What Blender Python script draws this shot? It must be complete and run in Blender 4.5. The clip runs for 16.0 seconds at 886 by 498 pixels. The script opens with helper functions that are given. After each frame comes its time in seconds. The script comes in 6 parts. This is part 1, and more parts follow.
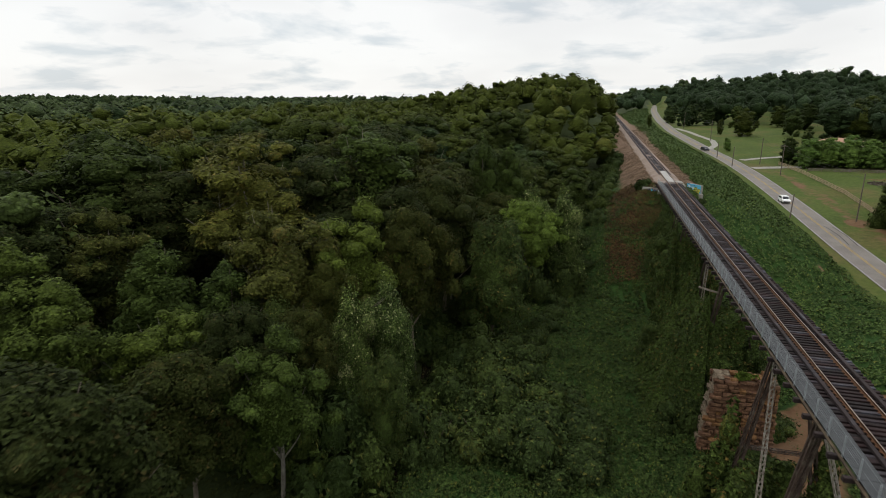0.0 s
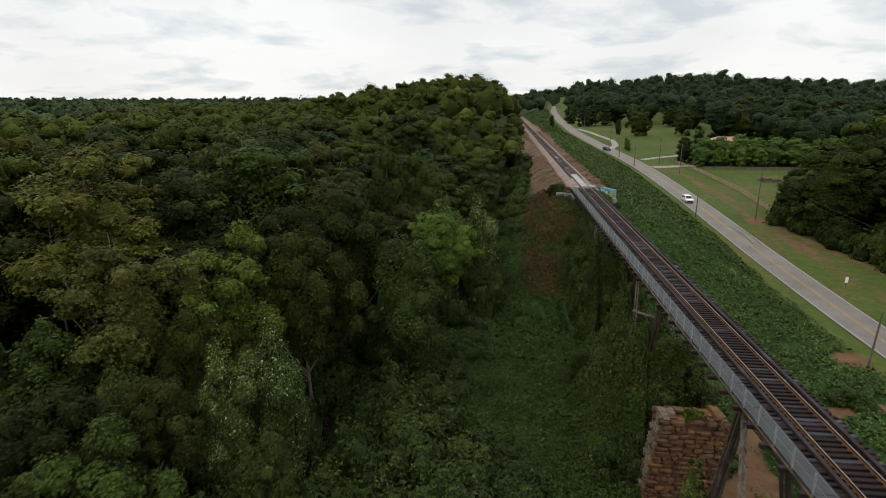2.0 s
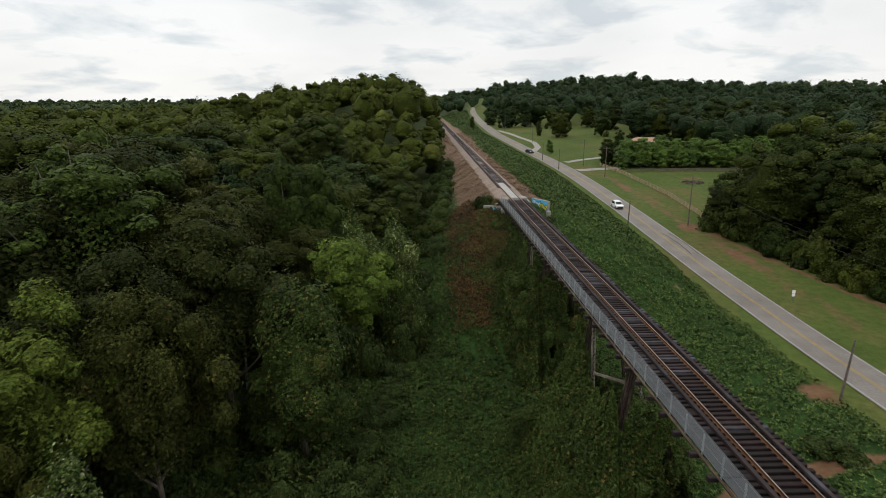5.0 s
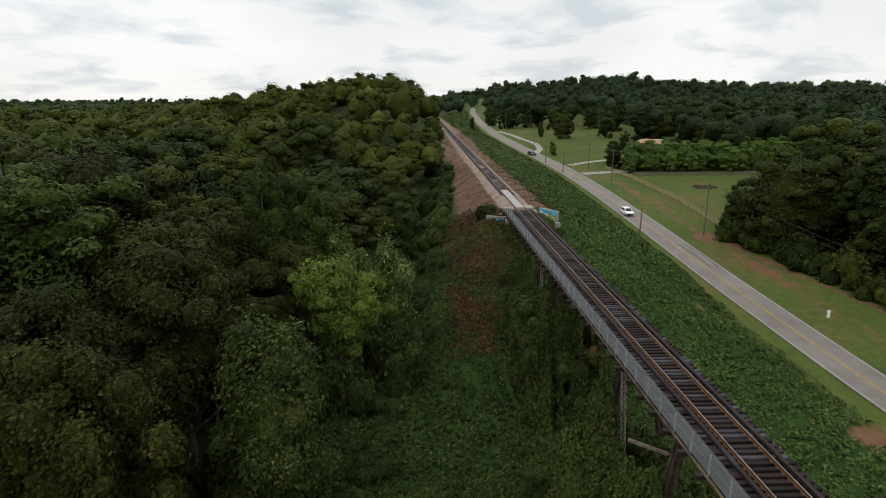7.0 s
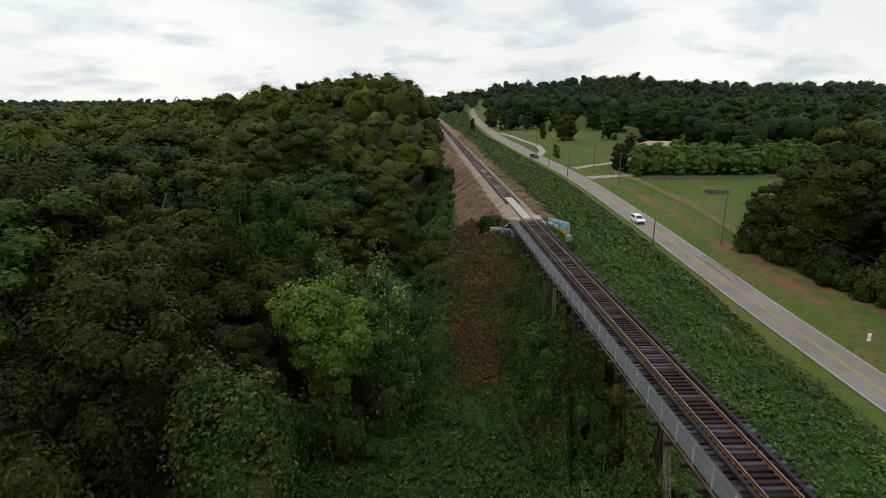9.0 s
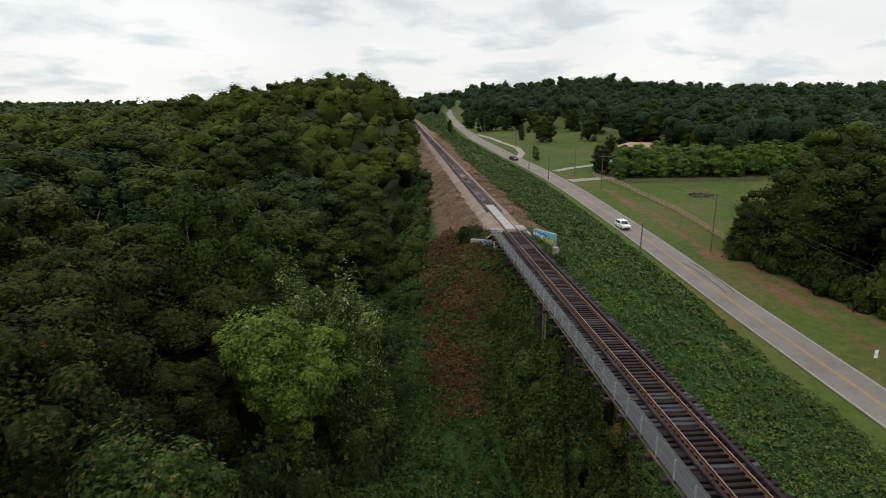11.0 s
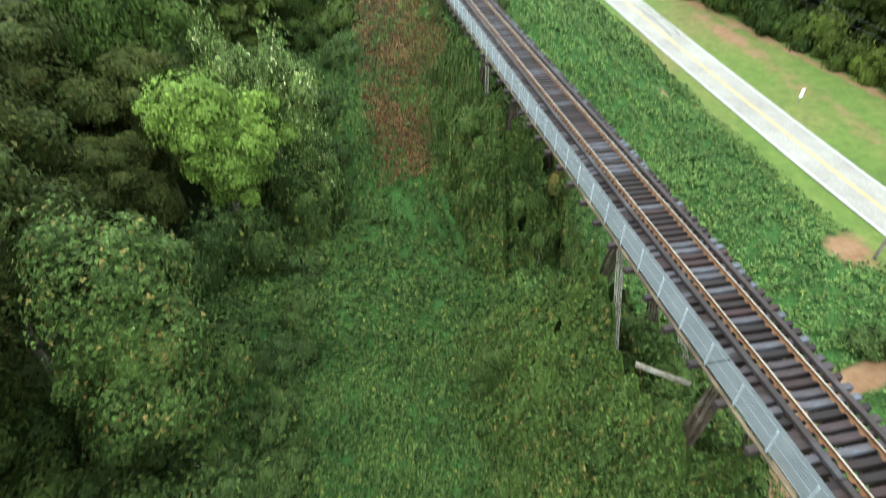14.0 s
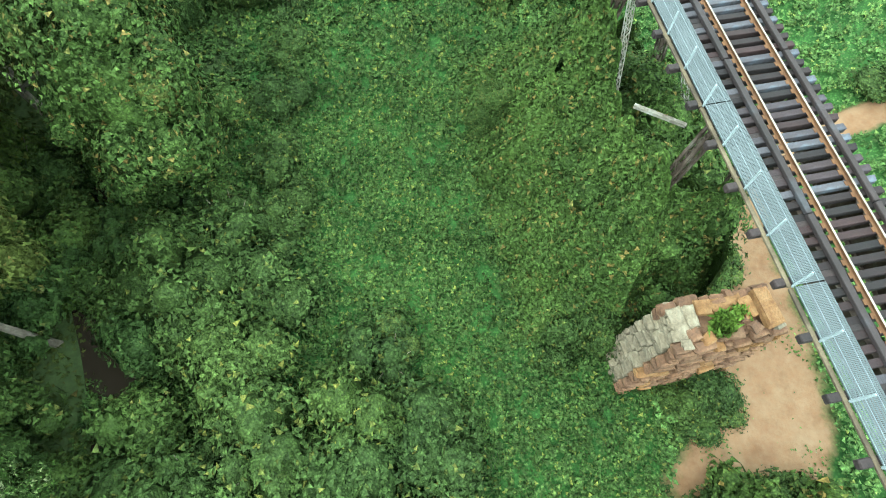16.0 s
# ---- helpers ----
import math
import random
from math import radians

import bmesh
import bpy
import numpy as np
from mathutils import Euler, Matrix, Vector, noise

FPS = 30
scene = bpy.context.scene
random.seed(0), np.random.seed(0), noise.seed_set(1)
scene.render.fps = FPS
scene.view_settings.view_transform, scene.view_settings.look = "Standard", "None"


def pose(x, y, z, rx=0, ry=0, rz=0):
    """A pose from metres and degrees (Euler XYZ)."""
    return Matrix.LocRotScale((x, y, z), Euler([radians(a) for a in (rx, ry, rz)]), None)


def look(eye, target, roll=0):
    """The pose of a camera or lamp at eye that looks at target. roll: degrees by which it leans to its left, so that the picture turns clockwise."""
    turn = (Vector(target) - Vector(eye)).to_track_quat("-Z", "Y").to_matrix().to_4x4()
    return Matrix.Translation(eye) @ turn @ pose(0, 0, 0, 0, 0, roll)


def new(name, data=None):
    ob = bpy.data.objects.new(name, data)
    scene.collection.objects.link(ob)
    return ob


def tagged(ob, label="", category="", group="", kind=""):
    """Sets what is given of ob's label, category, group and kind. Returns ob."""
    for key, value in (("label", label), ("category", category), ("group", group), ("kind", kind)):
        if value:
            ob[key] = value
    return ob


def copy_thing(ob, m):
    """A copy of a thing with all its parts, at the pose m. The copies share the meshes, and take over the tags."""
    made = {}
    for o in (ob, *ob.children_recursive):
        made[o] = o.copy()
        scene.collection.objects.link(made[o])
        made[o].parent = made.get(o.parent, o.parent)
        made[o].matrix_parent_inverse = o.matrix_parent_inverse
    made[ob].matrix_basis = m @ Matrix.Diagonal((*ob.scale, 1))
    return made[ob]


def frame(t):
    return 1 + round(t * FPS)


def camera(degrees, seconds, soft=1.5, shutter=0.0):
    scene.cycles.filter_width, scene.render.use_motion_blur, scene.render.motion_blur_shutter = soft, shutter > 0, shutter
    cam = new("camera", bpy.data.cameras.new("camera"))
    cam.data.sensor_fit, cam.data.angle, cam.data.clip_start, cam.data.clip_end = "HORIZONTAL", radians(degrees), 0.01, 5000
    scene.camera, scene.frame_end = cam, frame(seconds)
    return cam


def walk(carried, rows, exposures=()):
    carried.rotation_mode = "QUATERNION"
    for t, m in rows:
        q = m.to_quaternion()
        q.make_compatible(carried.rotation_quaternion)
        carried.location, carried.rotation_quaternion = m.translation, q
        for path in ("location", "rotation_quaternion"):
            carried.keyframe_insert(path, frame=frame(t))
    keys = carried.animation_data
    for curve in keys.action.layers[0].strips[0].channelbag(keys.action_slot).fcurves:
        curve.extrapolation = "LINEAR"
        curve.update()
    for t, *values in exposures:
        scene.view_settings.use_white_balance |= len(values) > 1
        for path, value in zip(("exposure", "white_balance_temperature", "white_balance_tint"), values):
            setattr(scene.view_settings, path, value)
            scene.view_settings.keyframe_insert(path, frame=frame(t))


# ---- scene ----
cam = camera(76.6, 16.0, 0.75, 0.7)
METRES, EYE, TILT, LEAN, TURN = 50.0, 33.1, -15.0, 0.0, 15.2
ROWS = [
    (0.0, 0.0, 0.0, 0.0, 0.0, 0.0, -0.0),
    (0.5, 0.0029, 0.0451, 0.0133, -1.44, -0.0, 0.41),
    (1.0, 0.0104, 0.0958, 0.0268, -5.75, -0.02, 1.64),
    (1.5, 0.0169, 0.1492, 0.0412, -9.02, -0.08, 2.52),
    (2.0, 0.0265, 0.2007, 0.0547, -9.05, -0.08, 2.51),
    (2.5, 0.0375, 0.25, 0.0675, -9.22, -0.07, 2.56),
    (3.0, 0.0498, 0.298, 0.0801, -10.4, -0.09, 2.91),
    (3.5, 0.065, 0.3475, 0.0924, -16.7, -0.42, 4.6),
    (4.0, 0.0824, 0.3924, 0.1038, -16.7, -0.41, 4.64),
    (6.5, 0.1528, 0.5936, 0.1603, -16.79, -0.43, 4.58),
    (7.0, 0.1653, 0.6313, 0.1704, -16.8, -0.42, 4.58),
    (7.5, 0.1775, 0.6681, 0.1803, -16.82, -0.41, 4.57),
    (8.0, 0.189, 0.7038, 0.1902, -16.83, -0.4, 4.57),
    (8.5, 0.2002, 0.7387, 0.1993, -16.83, -0.37, 4.57),
    (11.0, 0.2576, 0.8993, 0.2417, -19.04, -0.43, 5.17),
    (11.5, 0.2664, 0.9104, 0.2427, -24.01, -0.85, 6.5),
    (12.0, 0.2653, 0.914, 0.2427, -24.77, -0.92, 6.63),
    (12.5, 0.2644, 0.9121, 0.2396, -24.87, -4.34, 6.69),
    (13.0, 0.2632, 0.9117, 0.2401, -25.02, -11.38, 6.65),
    (13.5, 0.2643, 0.9117, 0.2401, -25.1, -18.44, 6.72),
    (14.0, 0.2638, 0.9126, 0.2408, -25.25, -25.48, 6.7),
    (14.5, 0.2637, 0.9136, 0.2407, -25.4, -32.56, 6.68),
    (15.0, 0.264, 0.9135, 0.2409, -25.47, -39.53, 6.68),
    (15.5, 0.2642, 0.9129, 0.241, -25.53, -46.38, 6.66),
    (15.7, 0.2643, 0.9126, 0.2407, -25.53, -49.1, 6.65),
    (15.8, 0.2644, 0.9124, 0.2405, -25.52, -50.25, 6.64),
    (15.9, 0.2644, 0.9123, 0.2403, -25.51, -51.04, 6.63),
    (16.0, 0.2644, 0.9122, 0.2402, -25.51, -51.37, 6.62),
]
EXPOSURES = [(0, 0.0, 6500, 10), (12.45, 0.0, 6500, 10), (13.0, 1.35, 6500, 10), (13.6, 2.0, 6100, 1), (14.5, 2.32, 5650, -12), (15.5, 2.62, 5500, -18), (16.0, 2.62, 5500, -18)]
walk(cam, [(t, pose(0, 0, EYE, TILT, LEAN, TURN) @ pose(METRES * x, METRES * y, METRES * z, 90 + pitch, roll, yaw)) for t, x, y, z, yaw, pitch, roll in ROWS], EXPOSURES)

# ---- world, sun, light ----
world = bpy.data.worlds.new("sky")
scene.world = world
world.use_nodes = True
wn, wl = world.node_tree.nodes, world.node_tree.links
wn.clear()


def wnode(kind, **inputs):
    n = wn.new(kind)
    for k, v in inputs.items():
        n.inputs[k.replace("_", " ")].default_value = v
    return n


w_out = wn.new("ShaderNodeOutputWorld")
w_bg = wnode("ShaderNodeBackground", Strength=1.0)
w_sky = wn.new("ShaderNodeTexSky")
w_sky.sky_type, w_sky.sun_disc = "NISHITA", False
w_sky.sun_elevation, w_sky.sun_rotation = radians(58), radians(-60)
w_skyscale = wn.new("ShaderNodeVectorMath")
w_skyscale.operation = "SCALE"
w_skyscale.inputs["Scale"].default_value = 0.11
w_co = wn.new("ShaderNodeTexCoord")
# clouds lie on a flat layer: the sky direction divided by its height
w_sep = wn.new("ShaderNodeSeparateXYZ")
w_add = wn.new("ShaderNodeMath")
w_add.operation = "MAXIMUM"
w_add.inputs[1].default_value = 0.0
w_add2 = wn.new("ShaderNodeMath")
w_add2.operation = "ADD"
w_add2.inputs[1].default_value = 0.22
w_div = wn.new("ShaderNodeVectorMath")
w_div.operation = "DIVIDE"
w_comb = wn.new("ShaderNodeCombineXYZ")
w_noise = wnode("ShaderNodeTexNoise", Scale=2.1, Detail=9.0, Roughness=0.54, Distortion=0.25)
w_noise2 = wnode("ShaderNodeTexNoise", Scale=0.9, Detail=3.0, Roughness=0.5)
w_ramp = wn.new("ShaderNodeValToRGB")
w_ramp.color_ramp.elements[0].position, w_ramp.color_ramp.elements[0].color = 0.36, (0.73, 0.78, 0.81, 1)
w_ramp.color_ramp.elements[1].position, w_ramp.color_ramp.elements[1].color = 0.50, (1.0, 1.0, 0.985, 1)
w_ramp2 = wn.new("ShaderNodeValToRGB")
w_ramp2.color_ramp.elements[0].position, w_ramp2.color_ramp.elements[0].color = 0.32, (0.84, 0.84, 0.85, 1)
w_ramp2.color_ramp.elements[1].position, w_ramp2.color_ramp.elements[1].color = 0.62, (1, 1, 1, 1)
w_mix = wn.new("ShaderNodeMix")
w_mix.data_type = "RGBA"
w_mix.inputs[0].default_value = 0.92
w_opp = wn.new("ShaderNodeMix")
w_opp.data_type = "RGBA"
w_opp.blend_type = "MULTIPLY"
w_opp.inputs[0].default_value = 0.8
wl.new(w_co.outputs["Generated"], w_sep.inputs[0])
wl.new(w_sep.outputs["Z"], w_add.inputs[0])
wl.new(w_add.outputs[0], w_add2.inputs[0])
wl.new(w_add2.outputs[0], w_comb.inputs[0])
wl.new(w_add2.outputs[0], w_comb.inputs[1])
wl.new(w_add2.outputs[0], w_comb.inputs[2])
wl.new(w_co.outputs["Generated"], w_div.inputs[0])
wl.new(w_comb.outputs[0], w_div.inputs[1])
wl.new(w_div.outputs[0], w_noise.inputs["Vector"])
wl.new(w_div.outputs[0], w_noise2.inputs["Vector"])
wl.new(w_noise.outputs["Fac"], w_ramp.inputs[0])
wl.new(w_noise2.outputs["Fac"], w_ramp2.inputs[0])
wl.new(w_ramp.outputs[0], w_opp.inputs[6])
wl.new(w_ramp2.outputs[0], w_opp.inputs[7])
wl.new(w_sky.outputs[0], w_skyscale.inputs[0])
wl.new(w_skyscale.outputs[0], w_mix.inputs[6])
wl.new(w_opp.outputs[2], w_mix.inputs[7])
# an overcast sky is brighter overhead than at its foot
w_zen = wn.new("ShaderNodeMapRange")
w_zen.interpolation_type = "SMOOTHSTEP"
w_zen.inputs[1].default_value, w_zen.inputs[2].default_value, w_zen.inputs[3].default_value, w_zen.inputs[4].default_value = 0.22, 0.95, 1.0, 1.85
wl.new(w_sep.outputs["Z"], w_zen.inputs[0])
wl.new(w_zen.outputs[0], w_bg.inputs["Strength"])
wl.new(w_mix.outputs[2], w_bg.inputs["Color"])
wl.new(w_bg.outputs[0], w_out.inputs["Surface"])

sun_data = bpy.data.lights.new("sun", "SUN")
sun_data.energy, sun_data.angle, sun_data.color = 0.6, radians(20), (1.0, 0.96, 0.9)
sun = new("sun", sun_data)
sun.matrix_world = look((0, 0, 100), (45, 40, 0))


# ---- materials ----
def material(name, rough=0.8, metal=0.0, spec=0.3):
    m = bpy.data.materials.new(name)
    m.use_nodes = True
    b = m.node_tree.nodes["Principled BSDF"]
    b.inputs["Roughness"].default_value = rough
    b.inputs["Metallic"].default_value = metal
    b.inputs["Specular IOR Level"].default_value = spec
    return m, m.node_tree.nodes, m.node_tree.links, b


def noise_tex(nodes, links, scale, detail=4.0, rough=0.55, coord="Object"):
    co = nodes.new("ShaderNodeTexCoord")
    n = nodes.new("ShaderNodeTexNoise")
    n.inputs["Scale"].default_value, n.inputs["Detail"].default_value, n.inputs["Roughness"].default_value = scale, detail, rough
    if coord == "World":
        g = nodes.new("ShaderNodeNewGeometry")
        links.new(g.outputs["Position"], n.inputs["Vector"])
    else:
        links.new(co.outputs[coord], n.inputs["Vector"])
    return n.outputs["Fac"]


def ramp(nodes, links, fac, stops):
    r = nodes.new("ShaderNodeValToRGB")
    e = r.color_ramp.elements
    while len(e) < len(stops):
        e.new(0.5)
    for el, (p, c) in zip(e, stops):
        el.position, el.color = p, (*c, 1)
    links.new(fac, r.inputs[0])
    return r.outputs[0]


def mixed(nodes, links, fac, a, b, mode="MIX"):
    m = nodes.new("ShaderNodeMix")
    m.data_type, m.blend_type = "RGBA", mode
    for socket, v in ((m.inputs[0], fac), (m.inputs[6], a), (m.inputs[7], b)):
        if isinstance(v, (int, float)):
            socket.default_value = v
        elif isinstance(v, tuple):
            socket.default_value = (*v, 1)
        else:
            links.new(v, socket)
    return m.outputs[2]


def bumped(nodes, links, bsdf, height, strength=0.4, distance=0.05):
    b = nodes.new("ShaderNodeBump")
    b.inputs["Strength"].default_value, b.inputs["Distance"].default_value = strength, distance
    links.new(height, b.inputs["Height"])
    links.new(b.outputs[0], bsdf.inputs["Normal"])


def foliage(name, dark, mid, light, rare=None, rough=0.6, patch=0.25, spread=1.0, cell=6.5, gloss=0.05, relief=0.1, tone_and_gaps=1.0):
    """Leaves: each leaf and each plant has a shade of its own, with broad patches and fine leaf clusters over it, and
    shadow between leaves painted at the cell borders.
    """
    m, n, l, b = material(name, rough, spec=gloss)
    g = n.new("ShaderNodeNewGeometry")
    stops = [(0.0, dark), (0.45, mid), (0.9, light)]
    if rare:
        stops.append((0.985, rare))
    leaf = ramp(n, l, g.outputs["Random Per Island"], stops)
    broad = ramp(n, l, noise_tex(n, l, patch, 3.0, 0.6, "World"), [(0.3, (0.68, 0.70, 0.66)), (0.7, (1.22, 1.2, 1.1))])
    c = mixed(n, l, 1.0, leaf, broad, "MULTIPLY")
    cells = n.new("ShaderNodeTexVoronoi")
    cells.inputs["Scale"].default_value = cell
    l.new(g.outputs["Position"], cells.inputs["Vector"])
    fine = noise_tex(n, l, 2.2, 2.0, 0.6, "World")
    c = mixed(n, l, 1.0, c, ramp(n, l, fine, [(0.35, (0.68, 0.68, 0.68)), (0.65, (1.2, 1.2, 1.2))]), "MULTIPLY")
    tone = n.new("ShaderNodeSeparateColor")
    l.new(cells.outputs["Color"], tone.inputs[0])
    c = mixed(n, l, tone_and_gaps, c, ramp(n, l, tone.outputs["Red"], [(0.0, (0.70, 0.72, 0.70)), (0.6, (1.18, 1.18, 1.13)), (1.0, (1.5, 1.45, 1.4))]), "MULTIPLY")
    # dark cell borders: the shadow between leaves, painted into the colour
    c = mixed(n, l, tone_and_gaps, c, ramp(n, l, cells.outputs["Distance"], [(0.2, (1.2, 1.2, 1.2)), (0.62, (0.45, 0.45, 0.45))]), "MULTIPLY")
    info = n.new("ShaderNodeObjectInfo")
    own = ramp(n, l, info.outputs["Random"], [(0.0, (0.60, 0.66, 0.68)), (0.4, (0.88, 0.92, 0.9)), (0.75, (1.2, 1.12, 0.95)), (1.0, (1.75, 1.6, 1.15))])
    c = mixed(n, l, spread, c, mixed(n, l, 1.0, c, own, "MULTIPLY"))
    l.new(c, b.inputs["Base Color"])
    flip = n.new("ShaderNodeMath")
    flip.operation = "MULTIPLY"
    flip.inputs[1].default_value = -1.0
    l.new(cells.outputs["Distance"], flip.inputs[0])
    bumped(n, l, b, flip.outputs[0], 0.8, relief)
    return m


def mottled(name, stops, scale=1.0, fine=12.0, rough=0.85, metal=0.0, bump=0.3, depth=0.02, own=0.0, spec=0.3, coord="Object", shades=((0.0, (0.6, 0.6, 0.6)), (0.5, (0.95, 0.92, 0.9)), (1.0, (1.4, 1.38, 1.35)))):
    """A worn surface: broad stains, fine grain, relief, and a shade of its own for each piece."""
    m, n, l, b = material(name, rough, metal, spec)
    big = noise_tex(n, l, scale, 5.0, 0.6, coord)
    small = noise_tex(n, l, fine, 6.0, 0.65, coord)
    c = ramp(n, l, big, stops)
    c = mixed(n, l, 1.0, c, ramp(n, l, small, [(0.3, (0.72, 0.72, 0.72)), (0.7, (1.2, 1.2, 1.2))]), "MULTIPLY")
    if own:
        info = n.new("ShaderNodeObjectInfo")
        c = mixed(n, l, own, c, ramp(n, l, info.outputs["Random"], shades), "MULTIPLY")
    l.new(c, b.inputs["Base Color"])
    bumped(n, l, b, small, bump, depth)
    return m


LEAF_FOREST = foliage("forest_leaves", (0.0232, 0.0292, 0.0087), (0.0305, 0.0385, 0.0114), (0.0391, 0.0493, 0.0146), (0.0673, 0.0550, 0.0204), gloss=0.03, tone_and_gaps=0.45)
LEAF_MID = foliage("woodland_leaves", (0.0253, 0.0354, 0.0089), (0.0333, 0.0466, 0.0117), (0.0427, 0.0595, 0.0149), (0.0584, 0.0684, 0.0209), cell=3.0, relief=0.25, gloss=0.03, tone_and_gaps=0.45)
# far leaves, both kinds: bluer and paler, distance haze put into the colour
LEAF_FAR = foliage("far_hazed_leaves", (0.0326, 0.0492, 0.0242), (0.0429, 0.0648, 0.0319), (0.0549, 0.0829, 0.0408), cell=1.5, relief=0.5, gloss=0.03, tone_and_gaps=0.45)
LEAF_FAR_DARK = foliage("far_hazed_dark_leaves", (0.0255, 0.0396, 0.0148), (0.0335, 0.0522, 0.0195), (0.0429, 0.0668, 0.0250), cell=1.5, relief=0.5, gloss=0.03, tone_and_gaps=0.45)
LEAF_BANK = foliage("bank_vine_leaves", (0.0455, 0.0731, 0.0216), (0.0649, 0.1045, 0.0307), (0.0876, 0.1411, 0.0415), (0.1442, 0.1607, 0.0419), spread=0.2, tone_and_gaps=0.65)
LEAF_LIGHT = foliage("light_leaves", (0.0822, 0.1196, 0.0215), (0.1081, 0.1574, 0.0282), (0.1383, 0.2015, 0.0361), spread=0.15, tone_and_gaps=0.45)
LEAF_OLIVE = foliage("olive_leaves", (0.0442, 0.0496, 0.0119), (0.0581, 0.0653, 0.0157), (0.0744, 0.0836, 0.0200), (0.1206, 0.1017, 0.0338), spread=0.6, tone_and_gaps=0.45)
LEAF_POPLAR = foliage("poplar_leaves", (0.0382, 0.0552, 0.0119), (0.0503, 0.0727, 0.0157), (0.0644, 0.0930, 0.0200), spread=0.6, tone_and_gaps=0.45)
LEAF_VINE = foliage("vine_leaves", (0.0293, 0.0461, 0.0126), (0.0419, 0.0659, 0.0179), (0.0566, 0.0889, 0.0242), (0.1164, 0.1206, 0.0280), spread=0.35, tone_and_gaps=0.65)
LEAF_BUSH = foliage("bush_vine_leaves", (0.0237, 0.0357, 0.0106), (0.0339, 0.0511, 0.0151), (0.0459, 0.0689, 0.0203), (0.0942, 0.0935, 0.0235), spread=0.35, tone_and_gaps=0.65)
LEAF_VINE_TREE = foliage("tree_vine_leaves", (0.0261, 0.0398, 0.0110), (0.0344, 0.0524, 0.0144), (0.0440, 0.0671, 0.0185), (0.0911, 0.0907, 0.0288), spread=0.6, tone_and_gaps=0.45)
LEAF_VINE_OLD = foliage("old_vine_leaves", (0.0312, 0.0470, 0.0119), (0.0447, 0.0672, 0.0170), (0.0605, 0.0906, 0.0229), (0.1363, 0.0983, 0.0316), spread=0.3, tone_and_gaps=0.65)
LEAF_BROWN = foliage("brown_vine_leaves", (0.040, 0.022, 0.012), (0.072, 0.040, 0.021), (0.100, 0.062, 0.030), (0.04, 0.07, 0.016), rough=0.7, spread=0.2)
LEAF_ORCHARD = foliage("orchard_leaves", (0.0562, 0.0927, 0.0216), (0.0740, 0.1220, 0.0284), (0.0947, 0.1562, 0.0364), spread=0.3, cell=4.0, tone_and_gaps=0.45)
# bluest leaves: haze over the farthest woods is in this colour
LEAF_CANOPY = foliage("far_hazed_canopy_leaves", (0.0187, 0.0312, 0.0198), (0.0289, 0.0459, 0.0277), (0.0406, 0.0590, 0.0366), rough=1.0, cell=0.5, gloss=0.0)
LEAF_STRAW = foliage("dry_grass_blades", (0.1148, 0.0704, 0.0493), (0.1785, 0.1214, 0.0880), (0.2550, 0.1892, 0.1452), rough=0.8, spread=0.2, tone_and_gaps=0.1, gloss=0.02, relief=0.01)
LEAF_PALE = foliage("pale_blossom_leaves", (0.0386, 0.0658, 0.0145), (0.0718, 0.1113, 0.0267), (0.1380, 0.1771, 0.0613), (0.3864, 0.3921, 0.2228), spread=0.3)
BARK = mottled("bark", [(0.3, (0.06, 0.045, 0.032)), (0.7, (0.17, 0.14, 0.11))], 2.0, 20.0)
BARK_PALE = mottled("pale_bark", [(0.3, (0.088, 0.077, 0.0605)), (0.7, (0.187, 0.171, 0.143))], 2.0, 20.0)
TIE = mottled("tie_timber", [(0.3, (0.0064, 0.0026, 0.0024)), (0.5, (0.0119, 0.0048, 0.0045)), (0.66, (0.0180, 0.0094, 0.0097)), (0.8, (0.0435, 0.0381, 0.0430))], 1.1, 14.0, own=1.0, bump=0.6, shades=((0.0, (0.3192, 0.2244, 0.2196)), (0.35, (0.5513, 0.3815, 0.3734)), (0.6, (1.25, 1.0, 0.98)), (0.72, (1.7, 2.4, 2.8)), (0.78, (2.6, 5.2, 6.4)), (1.0, (3.6, 7.6, 9.2))))
TIE_DARK = mottled("dark_tie_timber", [(0.3, (0.0084, 0.0049, 0.0045)), (0.6, (0.0182, 0.0105, 0.0098)), (0.8, (0.0315, 0.0266, 0.0252))], 1.3, 14.0, own=0.6, bump=0.6)
GUARD = mottled("guard_timber", [(0.3, (0.0115, 0.0066, 0.0060)), (0.55, (0.0198, 0.0122, 0.0120)), (0.75, (0.0395, 0.0398, 0.0464))], 0.5, 10.0, own=0.6)
RAIL_RUST = mottled("rusty_rail", [(0.3, (0.0576, 0.0236, 0.0094)), (0.7, (0.1030, 0.0471, 0.0187))], 2.0, 30.0)
RAIL_TOP = mottled("polished_rail_head", [(0.3, (0.1470, 0.1155, 0.0910)), (0.7, (0.2380, 0.1960, 0.1645))], 2.0, 30.0, rough=0.45, metal=1.0, bump=0.05)
GRATING = mottled("grey_grating_steel", [(0.3, (0.0492, 0.0528, 0.0551)), (0.7, (0.0708, 0.0742, 0.0766))], 1.2, 25.0, rough=0.6, metal=0.1, bump=0.05)
POST_STEEL = mottled("bright_galvanised_steel", [(0.3, (0.23, 0.252, 0.259)), (0.7, (0.31, 0.331, 0.338))], 2.0, 25.0, rough=0.55, metal=0.1, bump=0.05)
GALV = mottled("galvanised_steel", [(0.3, (0.121, 0.138, 0.145)), (0.7, (0.168, 0.185, 0.192))], 2.0, 25.0, rough=0.5, metal=0.4, bump=0.05)
